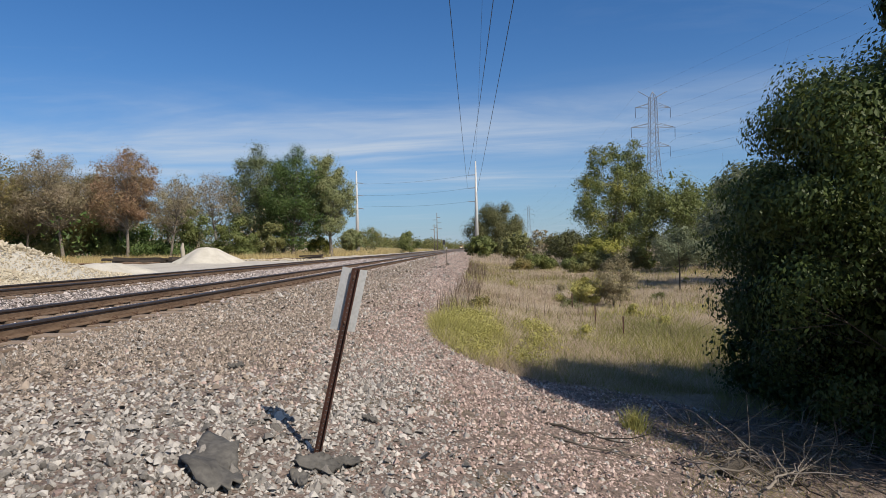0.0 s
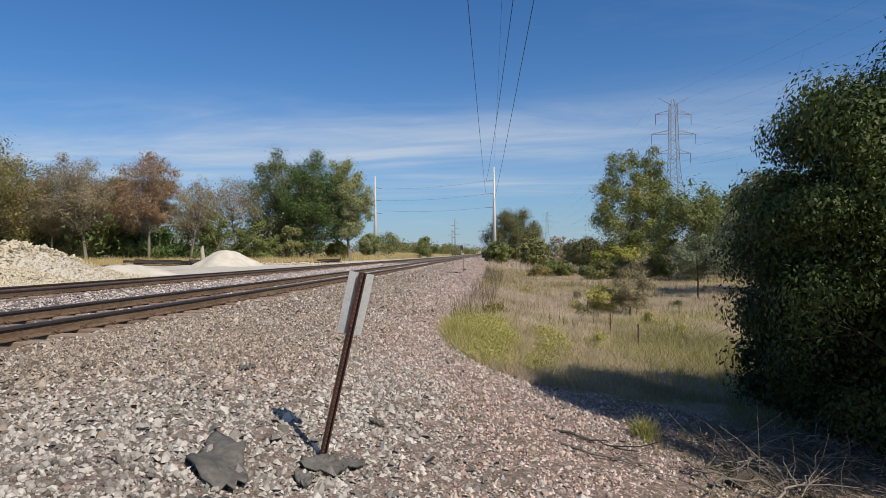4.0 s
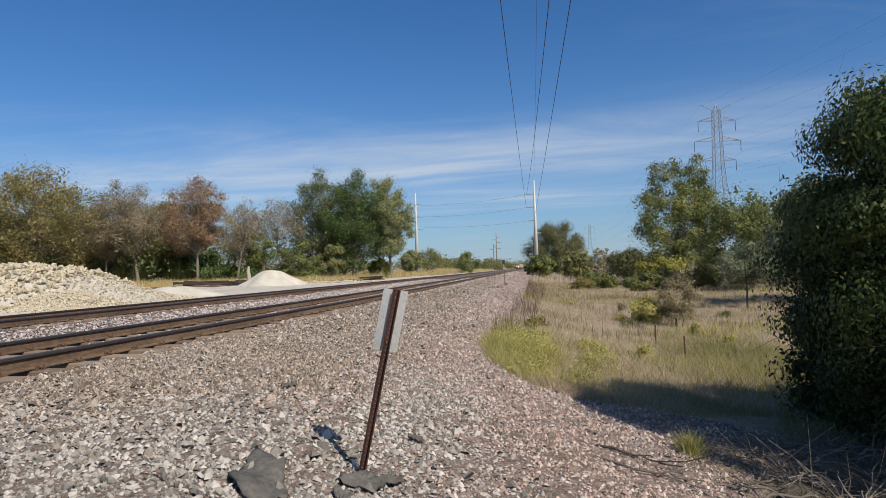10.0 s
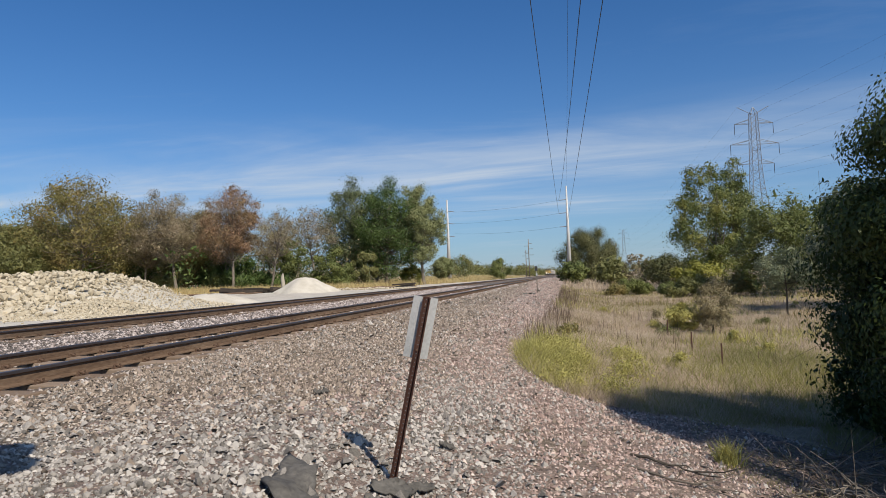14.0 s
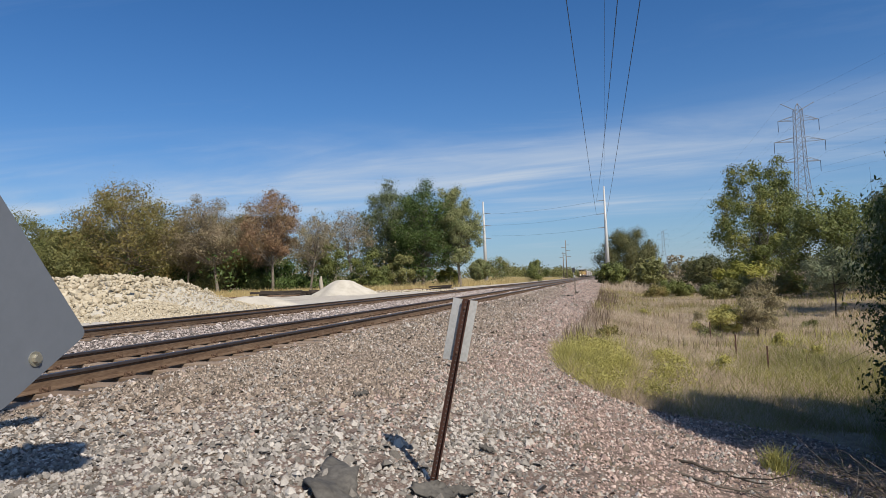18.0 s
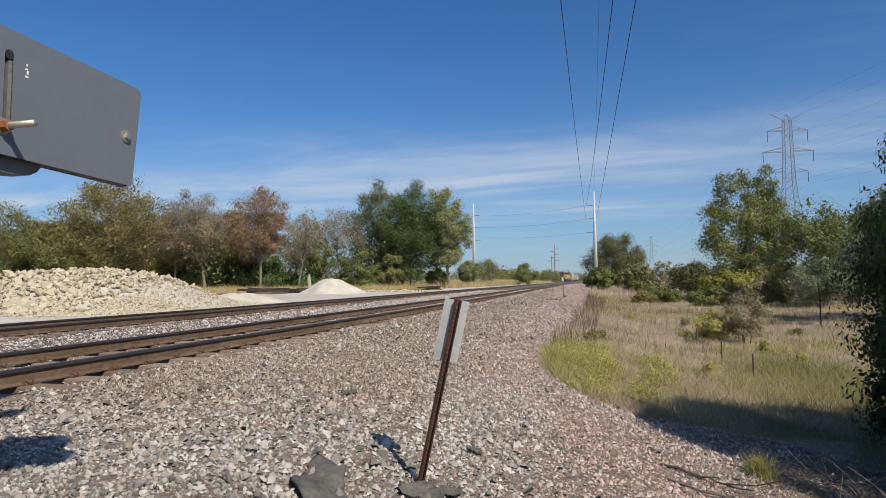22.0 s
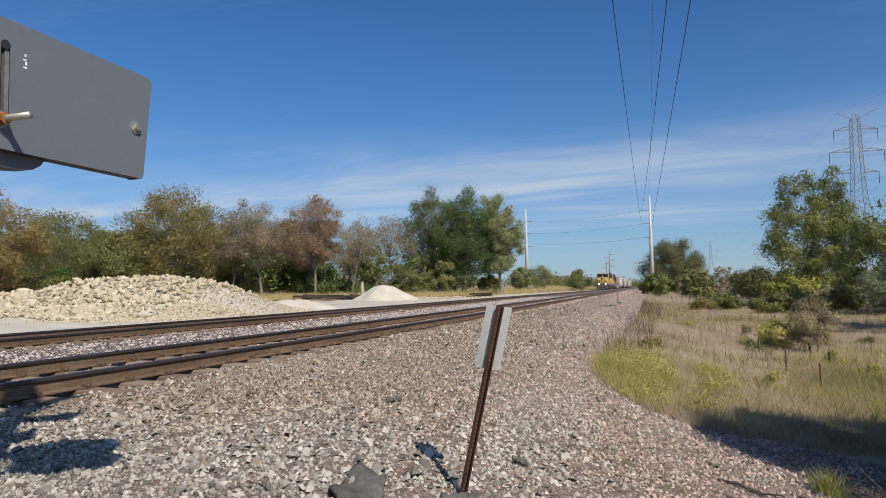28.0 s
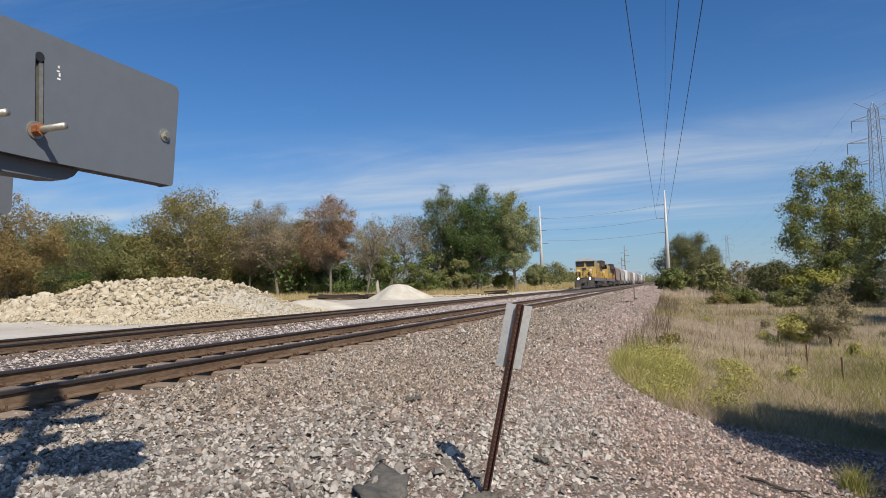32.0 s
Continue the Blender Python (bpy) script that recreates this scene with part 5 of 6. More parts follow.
rubber(-0.98, 4.3, 0.03, 15, "small dark scrap on the gravel", 0.3, 1.5)
rubber(-3.25, 31.9, 0.2, 16, "dark scrap lying on the gravel shoulder", 0.1, 1.8)


# ---- crossing signal with its gate ----
GX, GY, GZ = -0.944, 0.541, 1.9076
gate = thing("crossing_signal", "grey railway crossing signal with a counterweighted gate arm", "crossing signal", m=pose(GX - 0.26, GY, land1(GX - 0.26, GY)))
gz = GZ - land1(GX - 0.26, GY)
ZB = land1(GX - 0.26, GY)
part("mast", rodded((0, 0, 0), (0, 0, 5.75 - ZB), 0.075, seg=16), M["galv"], gate, smooth=True)
part("base", boxed(-0.22, -0.22, 0, 0.22, 0.22, 0.12, 0.02), M["galv"], gate)
part("gate_mechanism", boxed(-0.17, -0.24, gz - 0.30, 0.17, 0.20, gz + 0.24, 0.03), M["plate"], gate)
part("shaft", rodded((-0.24, 0, gz), (0.24, 0, gz), 0.03, seg=12), M["galv"], gate)
part("bell", rodded((0, 0, 5.72 - ZB), (0, 0, 6.05 - ZB), 0.17, 0.12, seg=18), M["galv"], gate, "round crossing bell on the mast's top")
for a in (38, -38):
    bm = bmesh.new()
    box(bm, -0.012, -0.84, -0.115, 0.012, 0.84, 0.115, m=pose(-0.09 - 0.024 * (a > 0), 0, 5.0 - ZB, a, 0, 0))
    part("crossbuck_blade", bm, M["sign"], gate, "white crossbuck blade")
part("track_sign", boxed(-0.10, -0.34, 4.02 - ZB, -0.085, 0.34, 4.38 - ZB), M["sign"], gate)
part("light_arm", rodded((0, -0.52, 3.4 - ZB), (0, 0.52, 3.4 - ZB), 0.035), M["galv"], gate)
for sy in (-0.5, 0.5):
    for sx in (-1, 1):
        bm = bmesh.new()
        rod(bm, (sx * 0.06, sy, 3.4 - ZB), (sx * 0.10, sy, 3.4 - ZB), 0.26, seg=24)
        lamp = part("flasher", bm, M["plate_edge"], gate, "black round flasher background, unseen but for its shadow")
        part("hood", rodded((sx * 0.10, sy, 3.4 - ZB), (sx * 0.34, sy, 3.4 - ZB), 0.13, seg=16), M["plate_edge"], lamp)


# angled second pair, out of view, added to broaden the mast's cast shadow
part("shadow_side_arm", rodded((-0.3, -0.3, 3.92 - ZB), (0.3, 0.3, 3.92 - ZB), 0.03), M["galv"], gate)
for s_ in (-0.32, 0.32):
    lamp = part("flasher", rodded((s_ - 0.03, s_ + 0.03, 3.92 - ZB), (s_ + 0.03, s_ - 0.03, 3.92 - ZB), 0.24, seg=24), M["plate_edge"], gate, "black round flasher background, unseen but for its shadow")
    part("hood", rodded((s_ + 0.03, s_ - 0.03, 3.92 - ZB), (s_ + 0.2, s_ - 0.2, 3.92 - ZB), 0.12, seg=16), M["plate_edge"], lamp)


def outline_plate(bm, pts, x0, x1, holes=()):
    """A flat plate of that outline in the y-z plane, x0 to x1 thick."""
    a = [bm.verts.new((x1, y, z)) for y, z in pts]
    b = [bm.verts.new((x0, y, z)) for y, z in pts]
    bm.faces.new(a)
    bm.faces.new(b[::-1])
    for i in range(len(pts)):
        j = (i + 1) % len(pts)
        f = bm.faces.new([a[j], a[i], b[i], b[j]])
        f.material_index = 1


def rounded(corners, r, k=5):
    out = []
    n = len(corners)
    for i in range(n):
        p, c, q = Vector(corners[i - 1]), Vector(corners[i]), Vector(corners[(i + 1) % n])
        d0, d1 = (p - c).normalized(), (q - c).normalized()
        for t in np.linspace(0, 1, k):
            a = c + d0 * r * (1 - t) ** 2 + d1 * r * t**2
            out.append((a.x, a.y))
    return out


# the moving part, at home in its lowered pose: y points along the counterweight, the shaft at its origin
bm = bmesh.new()
outline_plate(bm, [(-0.12, -0.085), (-0.12, -0.128), (0.296, -0.130), (0.324, -0.127), (0.338, -0.119), (0.362, -0.088)], -0.045, -0.008)
bmesh.ops.recalc_face_normals(bm, faces=bm.faces)
swing = part("counterweight_arm", bm, [M["plate"], M["plate"]], gate, "grey steel counterweight arm")
swing.matrix_basis = pose(0.26, 0, gz)
SLOT_Y, SLOT_W = 0.262, 0.0075


def weight_plate(x0, x1):
    # in three pieces round the slot, one mesh
    bm = bmesh.new()
    tr, br = (0.5596, 0.0897), (0.5396, -0.1164)
    zt = lambda y: 0.1052 - 0.0277 * y
    zb = lambda y: -0.1164 + 0.035 * (0.5396 - y)
    ya, yb = SLOT_Y - SLOT_W, SLOT_Y + SLOT_W
    s0, s1 = -0.062, 0.0555
    right = [(yb, zb(yb))] + rounded([(yb, 0), br, tr, (yb, 0.1)], 0.016)[5:15] + [(yb, zt(yb)), (yb, s1), (yb, s0)]
    outline_plate(bm, right, x0, x1)
    outline_plate(bm, [(0, zb(0)), (ya, zb(ya)), (ya, s0), (ya, s1), (ya, zt(ya)), (0, zt(0))], x0, x1)
    outline_plate(bm, [(ya, s1), (yb, s1), (yb, zt(yb)), (ya, zt(ya))], x0, x1)
    outline_plate(bm, [(ya, zb(ya)), (yb, zb(yb)), (yb, s0), (ya, s0)], x0, x1)
    bmesh.ops.recalc_face_normals(bm, faces=bm.faces)
    p = part("weight_plate", bm, [M["plate"], M["plate_edge"]], swing, "grey painted steel counterweight plate")
    return p


weight_plate(-0.002, 0.010)
weight_plate(-0.016, -0.004)
part("guide_bar", boxed(-0.04, SLOT_Y + 0.0002, -0.06, 0.0085, SLOT_Y + 0.0070, 0.048), M["zinc"], swing, "pale steel bar behind the slot")
for y, z, ln in ((0.2545, -0.0620, 0.072), (0.162, -0.064, 0.075)):
    part("threaded_rod", rodded((-0.04, y, z), (ln, y + 0.002, z), 0.0055, seg=12), M["zinc"], swing, smooth=True)
    part("washer", rodded((0.010, y, z), (0.0125, y, z), 0.0138, seg=20), M["zinc"], swing)
    part("nut", rodded((0.0125, y, z), (0.025, y, z), 0.0102, 0.0095, seg=6), M["rustnut"], swing, "rusty orange hexagon nut")
part("washer", rodded((0.010, 0.5201, -0.015), (0.0122, 0.5201, -0.015), 0.0125, seg=20), M["zinc"], swing)
part("bolt_head", rodded((0.0122, 0.5201, -0.015), (0.018, 0.5201, -0.015), 0.0072, 0.0066, seg=6), M["zinc"], swing)
# no opening here: a dark disc stands for the shade in the keyhole
part("slot_top_shade", rodded((0.0, SLOT_Y, 0.056), (0.0104, SLOT_Y, 0.056), 0.0078, seg=20), M["wire"], swing, "dark disc in place of the slot's shaded round top")
for y, z, dy, dz in ((0.293, 0.0475, 0.003, 0.004), (0.291, 0.041, 0.005, 0.0025), (0.2945, 0.034, 0.003, 0.006), (0.2915, 0.0285, 0.006, 0.0028)):
    part("paint_mark", boxed(0.0100, y, z, 0.0104, y + dy, z + dz), M["white_mark"], swing)
# the twin plate on the mast's other side
bm = bmesh.new()
outline_plate(bm, rounded([(0.0, -0.12), (0.583, -0.127), (0.593, 0.0697), (0.0, 0.1052)], 0.016), -0.516, -0.50)
bmesh.ops.recalc_face_normals(bm, faces=bm.faces)
part("weight_plate", bm, [M["plate"], M["plate_edge"]], swing, "grey painted steel counterweight plate")
part("far_arm", boxed(-0.50, -0.12, -0.05, -0.46, 0.34, 0.05, 0.01), M["plate"], swing)
part("gate_boom", boxed(-0.30, -7.2, -0.05, -0.24, -0.1, 0.06, 0.01), M["sign"], swing, "slim gate boom")


# ---- brushwood, fence posts, markers ----
def stick(name, label, pts, r, seed, forks=3, group="brushwood beside the path"):
    rng = np.random.default_rng(seed)
    pts = np.array(pts, float)
    t = np.linspace(0, 1, 12)
    k = np.linspace(0, 1, len(pts))
    c = np.stack([np.interp(t, k, pts[:, i]) for i in range(3)], -1) + np.cumsum(rng.normal(0, 0.4 * r + 0.009, (12, 3)), 0)
    c[:, 2] = np.maximum(c[:, 2], land(c[:, 0], c[:, 1]) + r)
    paths = [(c, r * (1 - 0.7 * t))]
    for _ in range(forks):
        i = rng.integers(3, 11)
        d = (c[min(11, i + 1)] - c[i - 1])
        d = d / (np.linalg.norm(d) + 1e-6) + rng.normal(0, 0.6, 3)
        e = c[i] + d * rng.uniform(0.08, 0.3)
        e[2] = max(e[2], land1(e[0], e[1]) + r)
        m = (c[i] + e) / 2 + rng.normal(0, 0.02, 3)
        paths.append((np.stack([c[i], m, e]), np.array([0.5, 0.35, 0.15]) * r))
    v, q = tubes(paths, 6)
    return tagged(new(name, mesh_of(name, v, quads=q, mats=[M["stick"]], smooth=True)), label, "stick", group)


def near_ground(x, y, dz=0.02):
    return (x, y, land1(x, y) + dz)


stick("branch", "long dead branch lying on the gravel", [near_ground(0.22, 5.35), near_ground(0.5, 5.2, 0.04), near_ground(0.85, 5.05, 0.05)], 0.013, 1, 4)
stick("branch", "long dead branch lying on the gravel", [near_ground(0.18, 5.0), near_ground(0.55, 4.82, 0.05), near_ground(1.0, 4.85, 0.03)], 0.011, 2, 4)
stick("branch", "thin dead twig lying on the gravel", [near_ground(0.72, 5.5), near_ground(0.8, 5.35, 0.06), near_ground(0.95, 5.25, 0.03)], 0.007, 3, 2)
rs = random.Random(77)
for k in range(120):
    x = rs.uniform(1.2, 3.6)
    y = rs.uniform(4.5, 5.9) + 0.35 * (x - 1.2)
    if x < 1.35 and y > 5.3:
        continue
    a, ln = rs.uniform(0, 6.28), rs.uniform(0.15, 0.75)
    h0, h1 = rs.uniform(0.01, 0.10), rs.choice([0.02, 0.04, 0.08, 0.12, 0.22])
    dx, dy = math.cos(a) * ln / 2, math.sin(a) * ln / 2
    stick("stick", "dead grey stick in the brushwood heap", [near_ground(x - dx, y - dy, h0), near_ground(x, y, (h0 + h1) / 2 + rs.uniform(0, 0.05)), near_ground(x + dx, y + dy, h1)], rs.choice([0.004, 0.005, 0.006, 0.008, 0.012]), 900 + k, rs.randint(2, 6))
bm = bmesh.new()
rod(bm, (0, 0, 0), (0.02, 0, 0.2), 0.055, 0.04, 9)
stump = part("stump", bm, M["bark_dark"])
tagged(stump, "short dark stump among the brushwood", "stump")
stump.matrix_basis = pose(1.45, 4.9, land1(1.45, 4.9) + 0.03, 75, 0, 120)

for x, y, h in ((2.24, 13.25, 0.46), (1.99, 15.4, 0.44), (1.84, 19.0, 0.46)):
    f = thing("fence_post", "thin rusty steel fence post in the dry grass", "fence post", "old fence posts", pose(x, y, land1(x, y) - 0.1, 3, -2, 20))
    bm = bmesh.new()
    box(bm, -0.015, -0.003, 0, 0.015, 0.003, h + 0.1)
    box(bm, -0.003, 0, 0, 0.003, 0.022, h + 0.1)
    part("stake", bm, M["upost"], f)

d = thing("marker_post", "slim grey-brown marker post on the gravel shoulder", "marker post", m=pose(-3.05, 34.6, land1(-3.05, 34.6) - 0.1))
part("stake", boxed(-0.022, -0.012, 0, 0.022, 0.012, 1.12, 0.003), M["pole_wood"], d)
part("plaque", boxed(-0.04, -0.02, 1.02, 0.04, -0.013, 1.14), M["sign"], d, "small pale plaque")

for x, y, zt in ((-37.5, 260, 5.2), (-23.5, 262, 4.2)):
    z = land1(x, y)
    s = thing("track_signal", "distant black-headed track signal", "track signal", "far track signals", pose(x, y, z - 0.2))
    part("mast", rodded((0, 0, 0), (0, 0, zt - z), 0.12, 0.1), M["galv"], s)
    part("signal_head", boxed(-0.55, -0.15, zt - z - 0.9, 0.55, 0.15, zt - z + 1.0, 0.1), M["plate_edge"], s, "black signal head")

st = thing("tree_stub", "pale broken tree stub before the bushes", "tree stub", m=pose(-29.9, 59.2, land1(-29.9, 59.2) - 0.1))
v, q = tubes([(np.array([[0, 0, 0], [0.05, 0, 0.8], [-0.05, 0, 1.6], [0.02, 0, 2.05]]), [0.24, 0.2, 0.18, 0.07])], 9)
under("stem", mesh_of("stem", v, quads=q, mats=[M["pale_wood"]], smooth=True), st)

# stacked ties and scrap in the yard
bm = bmesh.new()
box(bm, -1.25, -0.12, 0, 1.25, 0.12, 0.17, 0.01)
OLD_TIE = bpy.data.meshes.new("old_tie")
bm.to_mesh(OLD_TIE)
bm.free()
OLD_TIE.materials.append(M["old_tie"])
rs = random.Random(3)
for x0, x1, y, n in ((-37.5, -29.5, 59.6, 30), (-23.5, -17.2, 63.8, 3), (-38, -34, 62.5, 5)):
    for k in range(n):
        x = rs.uniform(x0, x1)
        lvl = 0.17 * (k % 3)
        yy = y + rs.uniform(-0.9, 0.9)
        t = tagged(new("old_tie", OLD_TIE), "old dark railway tie dumped in the yard", "railway tie", "dumped ties")
        t.matrix_basis = pose(x, yy, land1(x, yy) + 0.02 + lvl, 0, rs.uniform(-4, 4), rs.uniform(-25, 25))
n = 260
cx, cy = RNG.uniform(-27, -17.5, n), RNG.normal(63.2, 1.0, n)
v, f = stones(np.stack([cx, cy, land(cx, cy) + 0.08], -1), RNG.uniform(0.08, 0.25, n), RNG)
tagged(new("scattered_rubble", mesh_of("scattered_rubble", v, tris=f, mats=[M["rubble"]])), "pale rubble scattered at the yard's edge", "rubble", kind="stuff")
# a disused siding at the foot of the golden grass
side_ys = np.linspace(20, 74, 40)
s = thing("siding_track", "disused rusty siding track at the yard's edge", "railway track")
for du in (0, 1.5):
    x = np.interp(side_ys, [20, 74], [-62, -22]) + du
    v, q = tubes([(np.stack([x, side_ys, land(x, side_ys) + 0.10], -1), np.full(40, 0.07))], 4)
    under("rail", mesh_of("rail", v, quads=q, mats=[M["rail_side"]]), s)


# ---- the train ----
M["yellow"] = surface("armour_yellow_paint", [(0.30, 0.195, 0.06), (0.42, 0.29, 0.09), (0.50, 0.36, 0.14)], 0.9, 6, 0.5, bump=0.03, stain=((0.12, 0.082, 0.05), 1.3, 0.50))
M["cab_roof"] = surface("pale_grey_roof_paint", [(0.24, 0.25, 0.26), (0.33, 0.34, 0.35)], 0.9, 8, 0.55, bump=0.03)
M["loco_grey"] = surface("loco_roof_grey", [(0.11, 0.12, 0.125), (0.19, 0.20, 0.21)], 0.6, 8, 0.55, bump=0.03)
M["loco_dark"] = surface("grimy_underframe", [(0.025, 0.023, 0.022), (0.055, 0.05, 0.047), (0.09, 0.08, 0.072)], 1.2, 14, 0.8, bump=0.1)
M["cab_glass"] = surface("dark_cab_glass", [(0.012, 0.014, 0.016), (0.02, 0.022, 0.025)], 1, 5, 0.08, spec=0.6, bump=0)
M["red_stripe"] = surface("red_stripe", [(0.45, 0.05, 0.03), (0.55, 0.07, 0.04)], 1, 9, 0.5, bump=0)
M["rail_yellow"] = surface("handrail_paint", [(0.55, 0.36, 0.05), (0.66, 0.45, 0.08)], 2, 20, 0.5, bump=0)
M["car_grey"] = surface("hopper_grey", [(0.26, 0.24, 0.225), (0.36, 0.335, 0.315), (0.43, 0.41, 0.39)], 0.4, 7, 0.6, bump=0.05, stain=((0.20, 0.15, 0.11), 0.7, 0.58))
M["car_white"] = surface("hopper_white", [(0.58, 0.57, 0.55), (0.70, 0.69, 0.67)], 0.4, 7, 0.6, bump=0.05, stain=((0.36, 0.30, 0.24), 0.7, 0.6))
M["car_brown"] = surface("hopper_brown", [(0.20, 0.15, 0.135), (0.30, 0.235, 0.215)], 0.4, 7, 0.6, bump=0.05, stain=((0.10, 0.07, 0.06), 0.7, 0.6))
M["headlight"] = glow("lit_headlight", (1.0, 0.93, 0.75), 14.0)


def wheelset(parent, y, mat):
    for sx in (-0.74, 0.74):
        bm = bmesh.new()
        rod(bm, (sx - 0.06, y, 0.5), (sx + 0.06, y, 0.5), 0.5, seg=18)
        part("wheel", bm, mat, parent, smooth=False)


def truck(parent, y, n, gap):
    bm = bmesh.new()
    for sx in (-1.02, 1.02):
        box(bm, sx - 0.09, y - gap * n / 2, 0.42, sx + 0.09, y + gap * n / 2, 0.86, 0.05)
    box(bm, -1.0, y - 0.3, 0.45, 1.0, y + 0.3, 0.95)
    tr = part("truck", bm, M["loco_dark"], parent, "dark cast steel truck frame")
    for k in range(n):
        wheelset(tr, y + (k - (n - 1) / 2) * gap, M["loco_dark"])


def locomotive(label, lit):
    L = thing("locomotive", label, "locomotive", "train vehicles")
    part("underframe", boxed(-1.5, -11.0, 1.15, 1.5, 11.0, 1.62, 0.04), M["loco_grey"], L)
    bm = bmesh.new()
    vs = box(bm, -1.52, -11.25, 0.18, 1.52, -10.85, 1.62)
    for vv in bm.verts:
        if vv.co.z < 0.5 and vv.co.y < -11:
            vv.co.y -= 0.45
            vv.co.x *= 0.82
    part("pilot", bm, M["loco_dark"], L, "dark snow plough pilot")
    bm = bmesh.new()
    box(bm, -1.2, -10.6, 1.62, 1.2, -8.55, 3.28, 0.14)
    for vv in bm.verts:
        if vv.co.z > 2.6 and vv.co.y < -9.5:
            vv.co.y += 0.35
            vv.co.x *= 0.88
    part("nose", bm, M["yellow"], L, "yellow painted short hood")
    bm = bmesh.new()
    box(bm, -1.53, -8.7, 1.62, 1.53, -6.1, 4.28, 0.10)
    cab = part("cab", bm, M["yellow"], L, "yellow painted wide cab")
    bm = bmesh.new()
    box(bm, -1.56, -8.95, 4.22, 1.56, -6.0, 4.7)
    for vv in bm.verts:
        if vv.co.z > 4.5:
            vv.co.x *= 0.70
            vv.co.y += 0.25 if vv.co.y < -8 else 0.0
    bmesh.ops.bevel(bm, geom=list(bm.edges), offset=0.06, segments=2, affect="EDGES")
    part("cab_roof", bm, M["cab_roof"], L, "pale grey cab roof with sloping sides")
    for x0, x1 in ((-1.40, -0.17), (0.17, 1.40)):
        part("windscreen", boxed(x0, -8.74, 3.42, x1, -8.69, 4.12, 0.02), M["cab_glass"], cab)
        part("visor", boxed(x0, -8.98, 4.13, x1, -8.70, 4.18), M["loco_dark"], cab)
    for sx in (-0.17, 0.17):
        part("nose_light", rodded((sx, -10.40, 3.02), (sx, -10.24, 3.02), 0.08, seg=12), M["headlight"] if lit else M["cab_glass"], L)
    for sx in (-0.95, 0.95):
        part("marker_board", boxed(sx - 0.22, -10.52, 2.72, sx + 0.22, -10.42, 2.92), M["car_white"], L, "pale blank board")
    for sx in (-1.545, 1.505):
        part("side_window", boxed(sx, -8.2, 3.3, sx + 0.04, -6.6, 4.05, 0.01), M["cab_glass"], cab)
    part("nose_door", boxed(-0.38, -10.63, 1.7, 0.38, -10.59, 2.7, 0.01), M["yellow"], L)
    for sx in (-0.72, 0.72):
        part("nose_grille", boxed(sx - 0.16, -10.63, 1.95, sx + 0.16, -10.59, 2.55, 0.01), M["loco_dark"], L)
    part("anticlimber", boxed(-1.45, -11.3, 1.5, 1.45, -10.6, 1.66, 0.04), M["loco_dark"], L, "grimy dark platform edge")
    part("headlight_box", boxed(-0.3, -10.45, 2.86, 0.3, -10.05, 3.2, 0.05), M["loco_dark"], L)
    part("number_board", boxed(-0.32, -8.76, 4.18, 0.32, -8.72, 4.42), M["loco_dark"], cab)
    hood = part("long_hood", boxed(-0.98, -6.1, 1.62, 0.98, 9.4, 4.25, 0.07), M["yellow"], L, "yellow painted engine hood")
    part("hood_roof", boxed(-1.0, -6.1, 4.2, 1.0, 9.4, 4.55, 0.12), M["loco_dark"], L, "grimy dark hood roof")
    part("radiator", boxed(-1.52, 4.6, 3.55, 1.52, 9.6, 4.72, 0.10), M["loco_dark"], L, "flared dark radiator housing")
    for y in np.arange(-5.4, 9.0, 1.2):
        for sx in (-0.995, 0.97):
            part("hood_door", boxed(sx, y, 1.75, sx + 0.025, y + 1.05, 3.4, 0.008), M["yellow"], hood)
    part("stripe", boxed(-1.505, -10.9, 1.58, 1.505, 10.9, 1.66), M["red_stripe"], L, "thin red stripe along the frame")
    part("fuel_tank", boxed(-1.4, -3.2, 0.35, 1.4, 3.2, 1.15, 0.2), M["loco_dark"], L)
    for y in (-7.2, 7.2):
        truck(L, y, 3, 1.95)
    for sx in (-1.45, 1.45):
        bm = bmesh.new()
        rod(bm, (sx, -5.8, 2.62), (sx, 10.7, 2.62), 0.025, seg=5)
        for y in np.arange(-5.8, 10.8, 1.65):
            rod(bm, (sx, y, 1.6), (sx, y, 2.62), 0.02, seg=5)
        part("handrail", bm, M["rail_yellow"], L)
        bm = bmesh.new()
        rod(bm, (sx * 0.97, -10.95, 1.2), (sx * 0.97, -10.95, 2.75), 0.035, seg=6)
        rod(bm, (sx * 0.97, -10.95, 2.7), (sx * 0.3, -10.95, 2.55), 0.03, seg=6)
        rod(bm, (sx * 0.3, -10.95, 1.6), (sx * 0.3, -10.95, 2.55), 0.03, seg=6)
        part("handrail", bm, M["rail_yellow"], L)
        for k in range(4):
            part("step", boxed(sx - 0.28 if sx > 0 else sx - 0.05, -10.9, 0.35 + 0.32 * k, sx + 0.05 if sx > 0 else sx + 0.28, -10.3, 0.40 + 0.32 * k), M["loco_dark"], L)
    part("coupler", boxed(-0.2, -11.9, 0.75, 0.2, -11.1, 1.05, 0.06), M["loco_dark"], L)
    for sx in (-0.85, 0.85):
        bm = bmesh.new()
        rod(bm, (sx, -11.36, 1.52), (sx, -11.2, 1.52), 0.125, seg=14)
        part("ditch_light", bm, M["headlight"] if lit else M["cab_glass"], L)
    for k in range(7):
        sx = -1.35 + 0.45 * k
        part("stanchion", rodded((sx, -11.2, 1.6), (sx, -11.2, 2.6 if abs(sx) > 0.3 else 2.2), 0.03, seg=5), M["rail_yellow"], L)
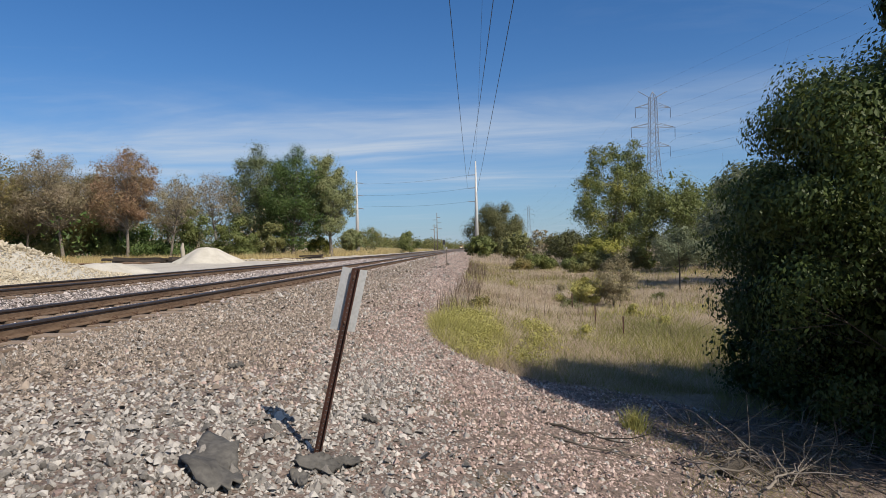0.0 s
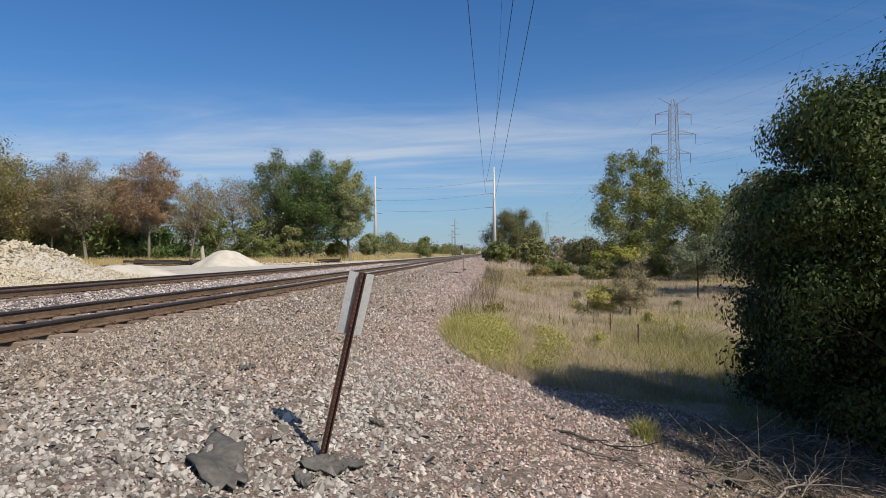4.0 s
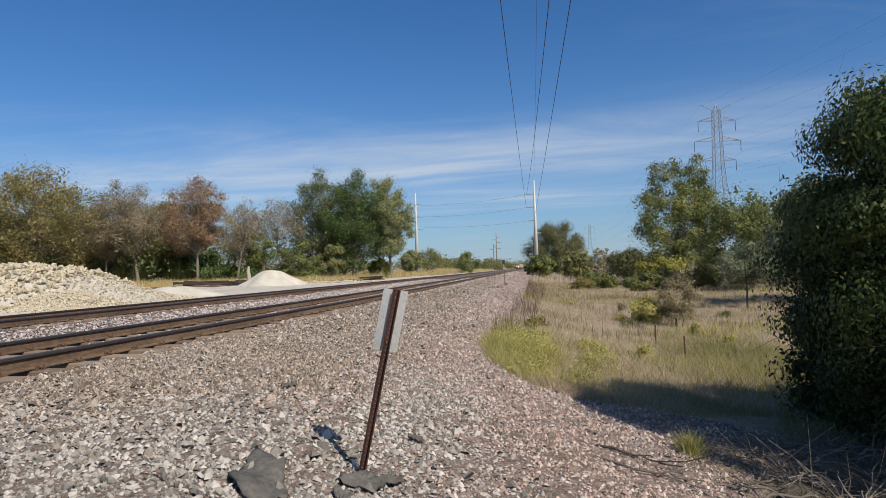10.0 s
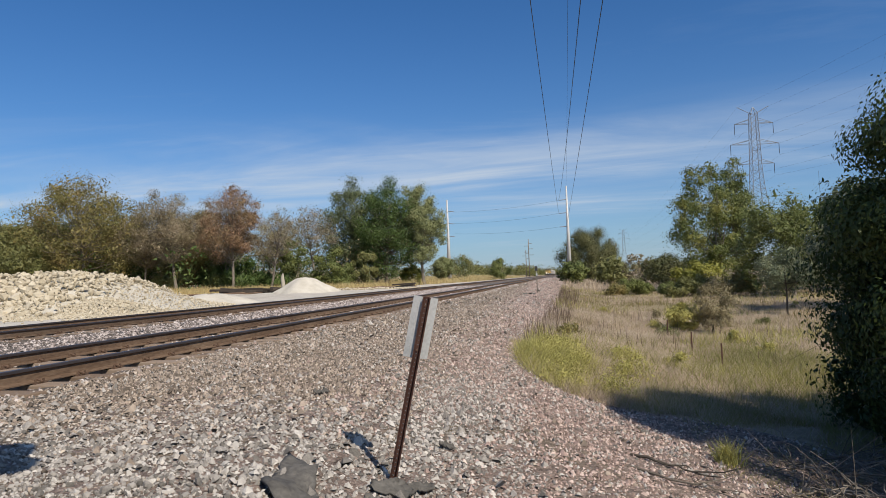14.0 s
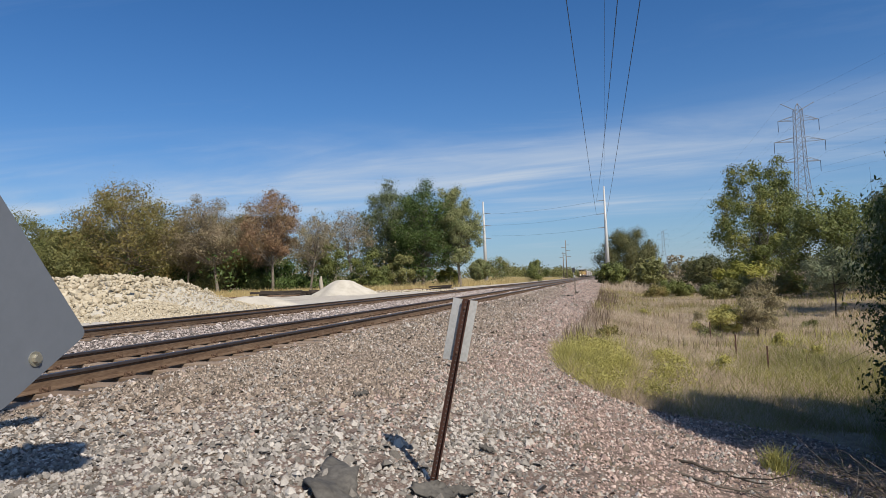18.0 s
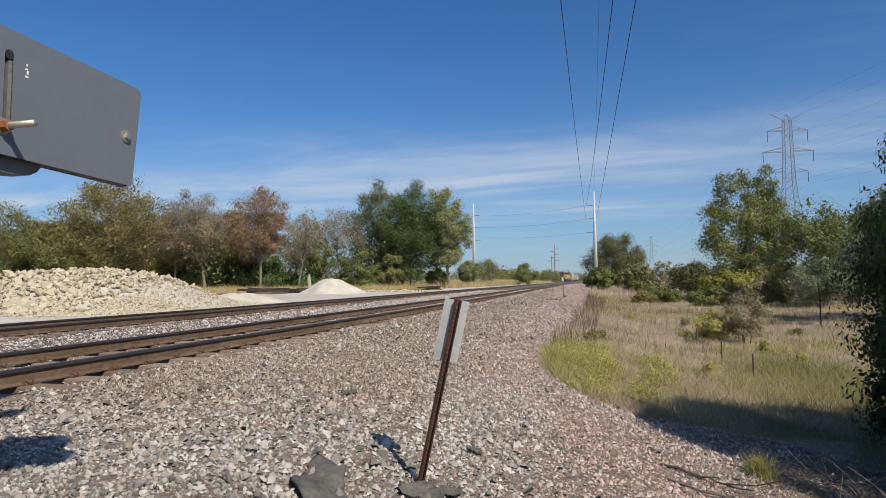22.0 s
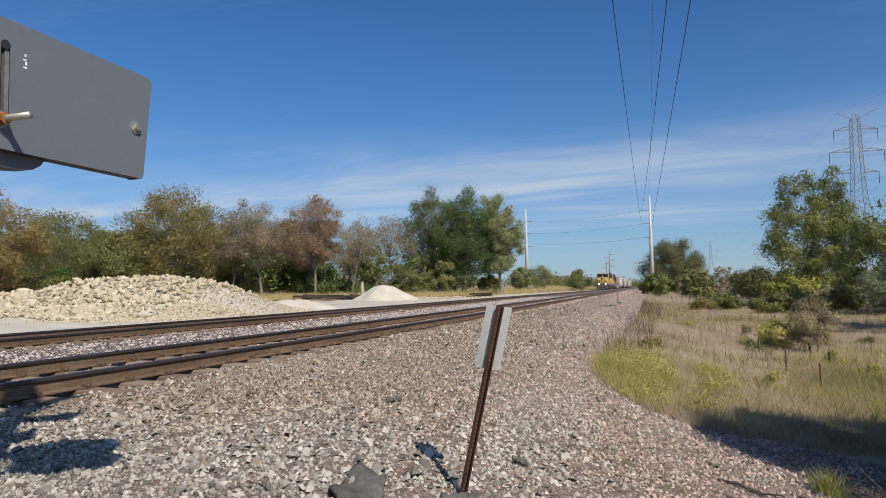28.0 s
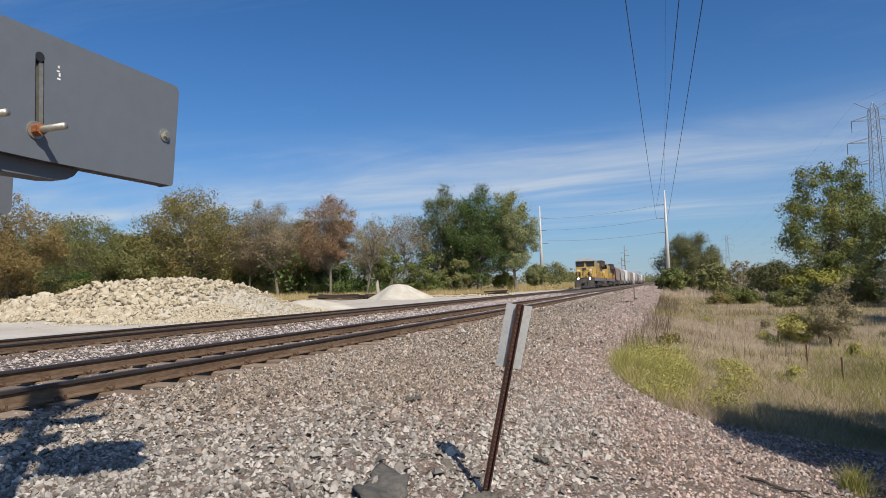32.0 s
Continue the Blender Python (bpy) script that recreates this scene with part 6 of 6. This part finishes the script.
    for x0, x1 in ((-1.35, -0.4), (0.4, 1.35)):
        part("handrail", rodded((x0, -11.2, 2.6), (x1, -11.2, 2.6), 0.03, seg=5), M["rail_yellow"], L)
    for sx in (-0.55, 0.55):
        part("hose", rodded((sx, -11.5, 1.2), (sx * 1.1, -11.6, 0.5), 0.05, seg=6), M["loco_dark"], L)
    for y in (-3.0, 1.5):
        part("exhaust_stack", boxed(-0.5, y - 0.5, 4.5, 0.5, y + 0.5, 4.72, 0.04), M["loco_dark"], L)
    for sx in (-1, 1):
        part("side_grille", boxed(sx * 1.54 - 0.02, 5.0, 3.7, sx * 1.54 + 0.02, 9.2, 4.5), M["loco_dark"], L, "dark radiator grille")
    return L


def hopper(label, mat):
    H = thing("hopper_car", label, "freight car", "train vehicles")
    bm = bmesh.new()
    vs = box(bm, -1.5, -8.6, 1.35, 1.5, 8.6, 4.35, 0.0)
    es = [e for e in bm.edges if abs(e.verts[0].co.z - e.verts[1].co.z) < 0.01 and e.verts[0].co.z > 4 and abs(e.verts[0].co.y - e.verts[1].co.y) > 1]
    bmesh.ops.bevel(bm, geom=es, offset=0.55, segments=4, affect="EDGES", profile=0.5)
    for vv in bm.verts:
        if vv.co.z < 2.0:
            vv.co.y *= 0.70
    body = part("body", bm, mat, H)
    for y in np.arange(-7.4, 7.5, 1.85):
        for sx in (-1.53, 1.49):
            part("rib", boxed(sx, y - 0.06, 2.1, sx + 0.04, y + 0.06, 3.8), mat, body)
    for y in (-4.2, 0, 4.2):
        bm = bmesh.new()
        box(bm, -1.1, y - 1.2, 0.45, 1.1, y + 1.2, 1.4)
        for vv in bm.verts:
            if vv.co.z < 0.7:
                vv.co.y = y + (vv.co.y - y) * 0.3
        part("outlet", bm, mat, H)
    for ye in (-8.6, 8.6):
        bm = bmesh.new()
        box(bm, -1.4, ye - 0.12, 1.05, 1.4, ye + 0.12, 1.35)
        for sx in (-1.2, 0, 1.2):
            rod(bm, (sx, ye, 1.3), (sx, ye * 0.86, 4.0), 0.05, seg=5)
        part("end_frame", bm, mat, H)
    part("roof_walk", boxed(-0.4, -8.3, 4.36, 0.4, 8.3, 4.45), M["galv"], H)
    part("sill", boxed(-0.3, -9.0, 0.85, 0.3, 9.0, 1.15), M["loco_dark"], H)
    for y in (-6.9, 6.9):
        truck(H, y, 2, 1.75)
    return H


TRAIN = [(locomotive("yellow and grey diesel locomotive with lit ditch lights", True), 11.8), (locomotive("yellow and grey diesel locomotive, second in the train", False), 35.6)]
hop = {"car_brown": hopper("brownish covered hopper car", M["car_brown"]), "car_white": hopper("white covered hopper car", M["car_white"]), "car_grey": hopper("grey covered hopper car", M["car_grey"])}
used = set()
for k, kind in enumerate(["car_brown", "car_grey", "car_white", "car_grey", "car_brown", "car_white", "car_grey", "car_brown", "car_grey", "car_grey", "car_white", "car_grey", "car_brown", "car_grey"]):
    ob = hop[kind] if kind not in used else copy_thing(hop[kind], Matrix.Identity(4))
    used.add(kind)
    TRAIN.append((ob, 57.6 + 18.6 * k))
SPEED, LAST = 20.0, 101.0
TRACK_MID = (RAIL_U[2] + RAIL_U[3]) / 2


def motions():
    for ob, back in TRAIN:
        rows = []
        for t in range(0, 33, 4):
            y = LAST + SPEED * (32 - t) + back
            x = TRACK_MID + float(bend(y))
            slope = float(bend(y + 5) - bend(y - 5)) / 10
            rows.append((t, pose(x, y, RAIL_TOP, 0, 0, -math.degrees(math.atan(slope)))))
        walk(ob, rows)
    angles = [(0, -88), (14.5, -88), (15.3, -87), (16, -81), (16.5, -74.5), (17, -67.5), (17.6, -58.2), (18, -52.6), (18.5, -45.9), (19, -38.3), (19.5, -30.3), (20, -23.2), (20.5, -17), (21, -11.1), (21.5, -6.1), (22, -1.7), (22.5, -0.2), (23, 0), (32, 0)]
    walk(swing, [(t, pose(0.26, 0, gz, a, 0, 0)) for t, a in angles])


motions()
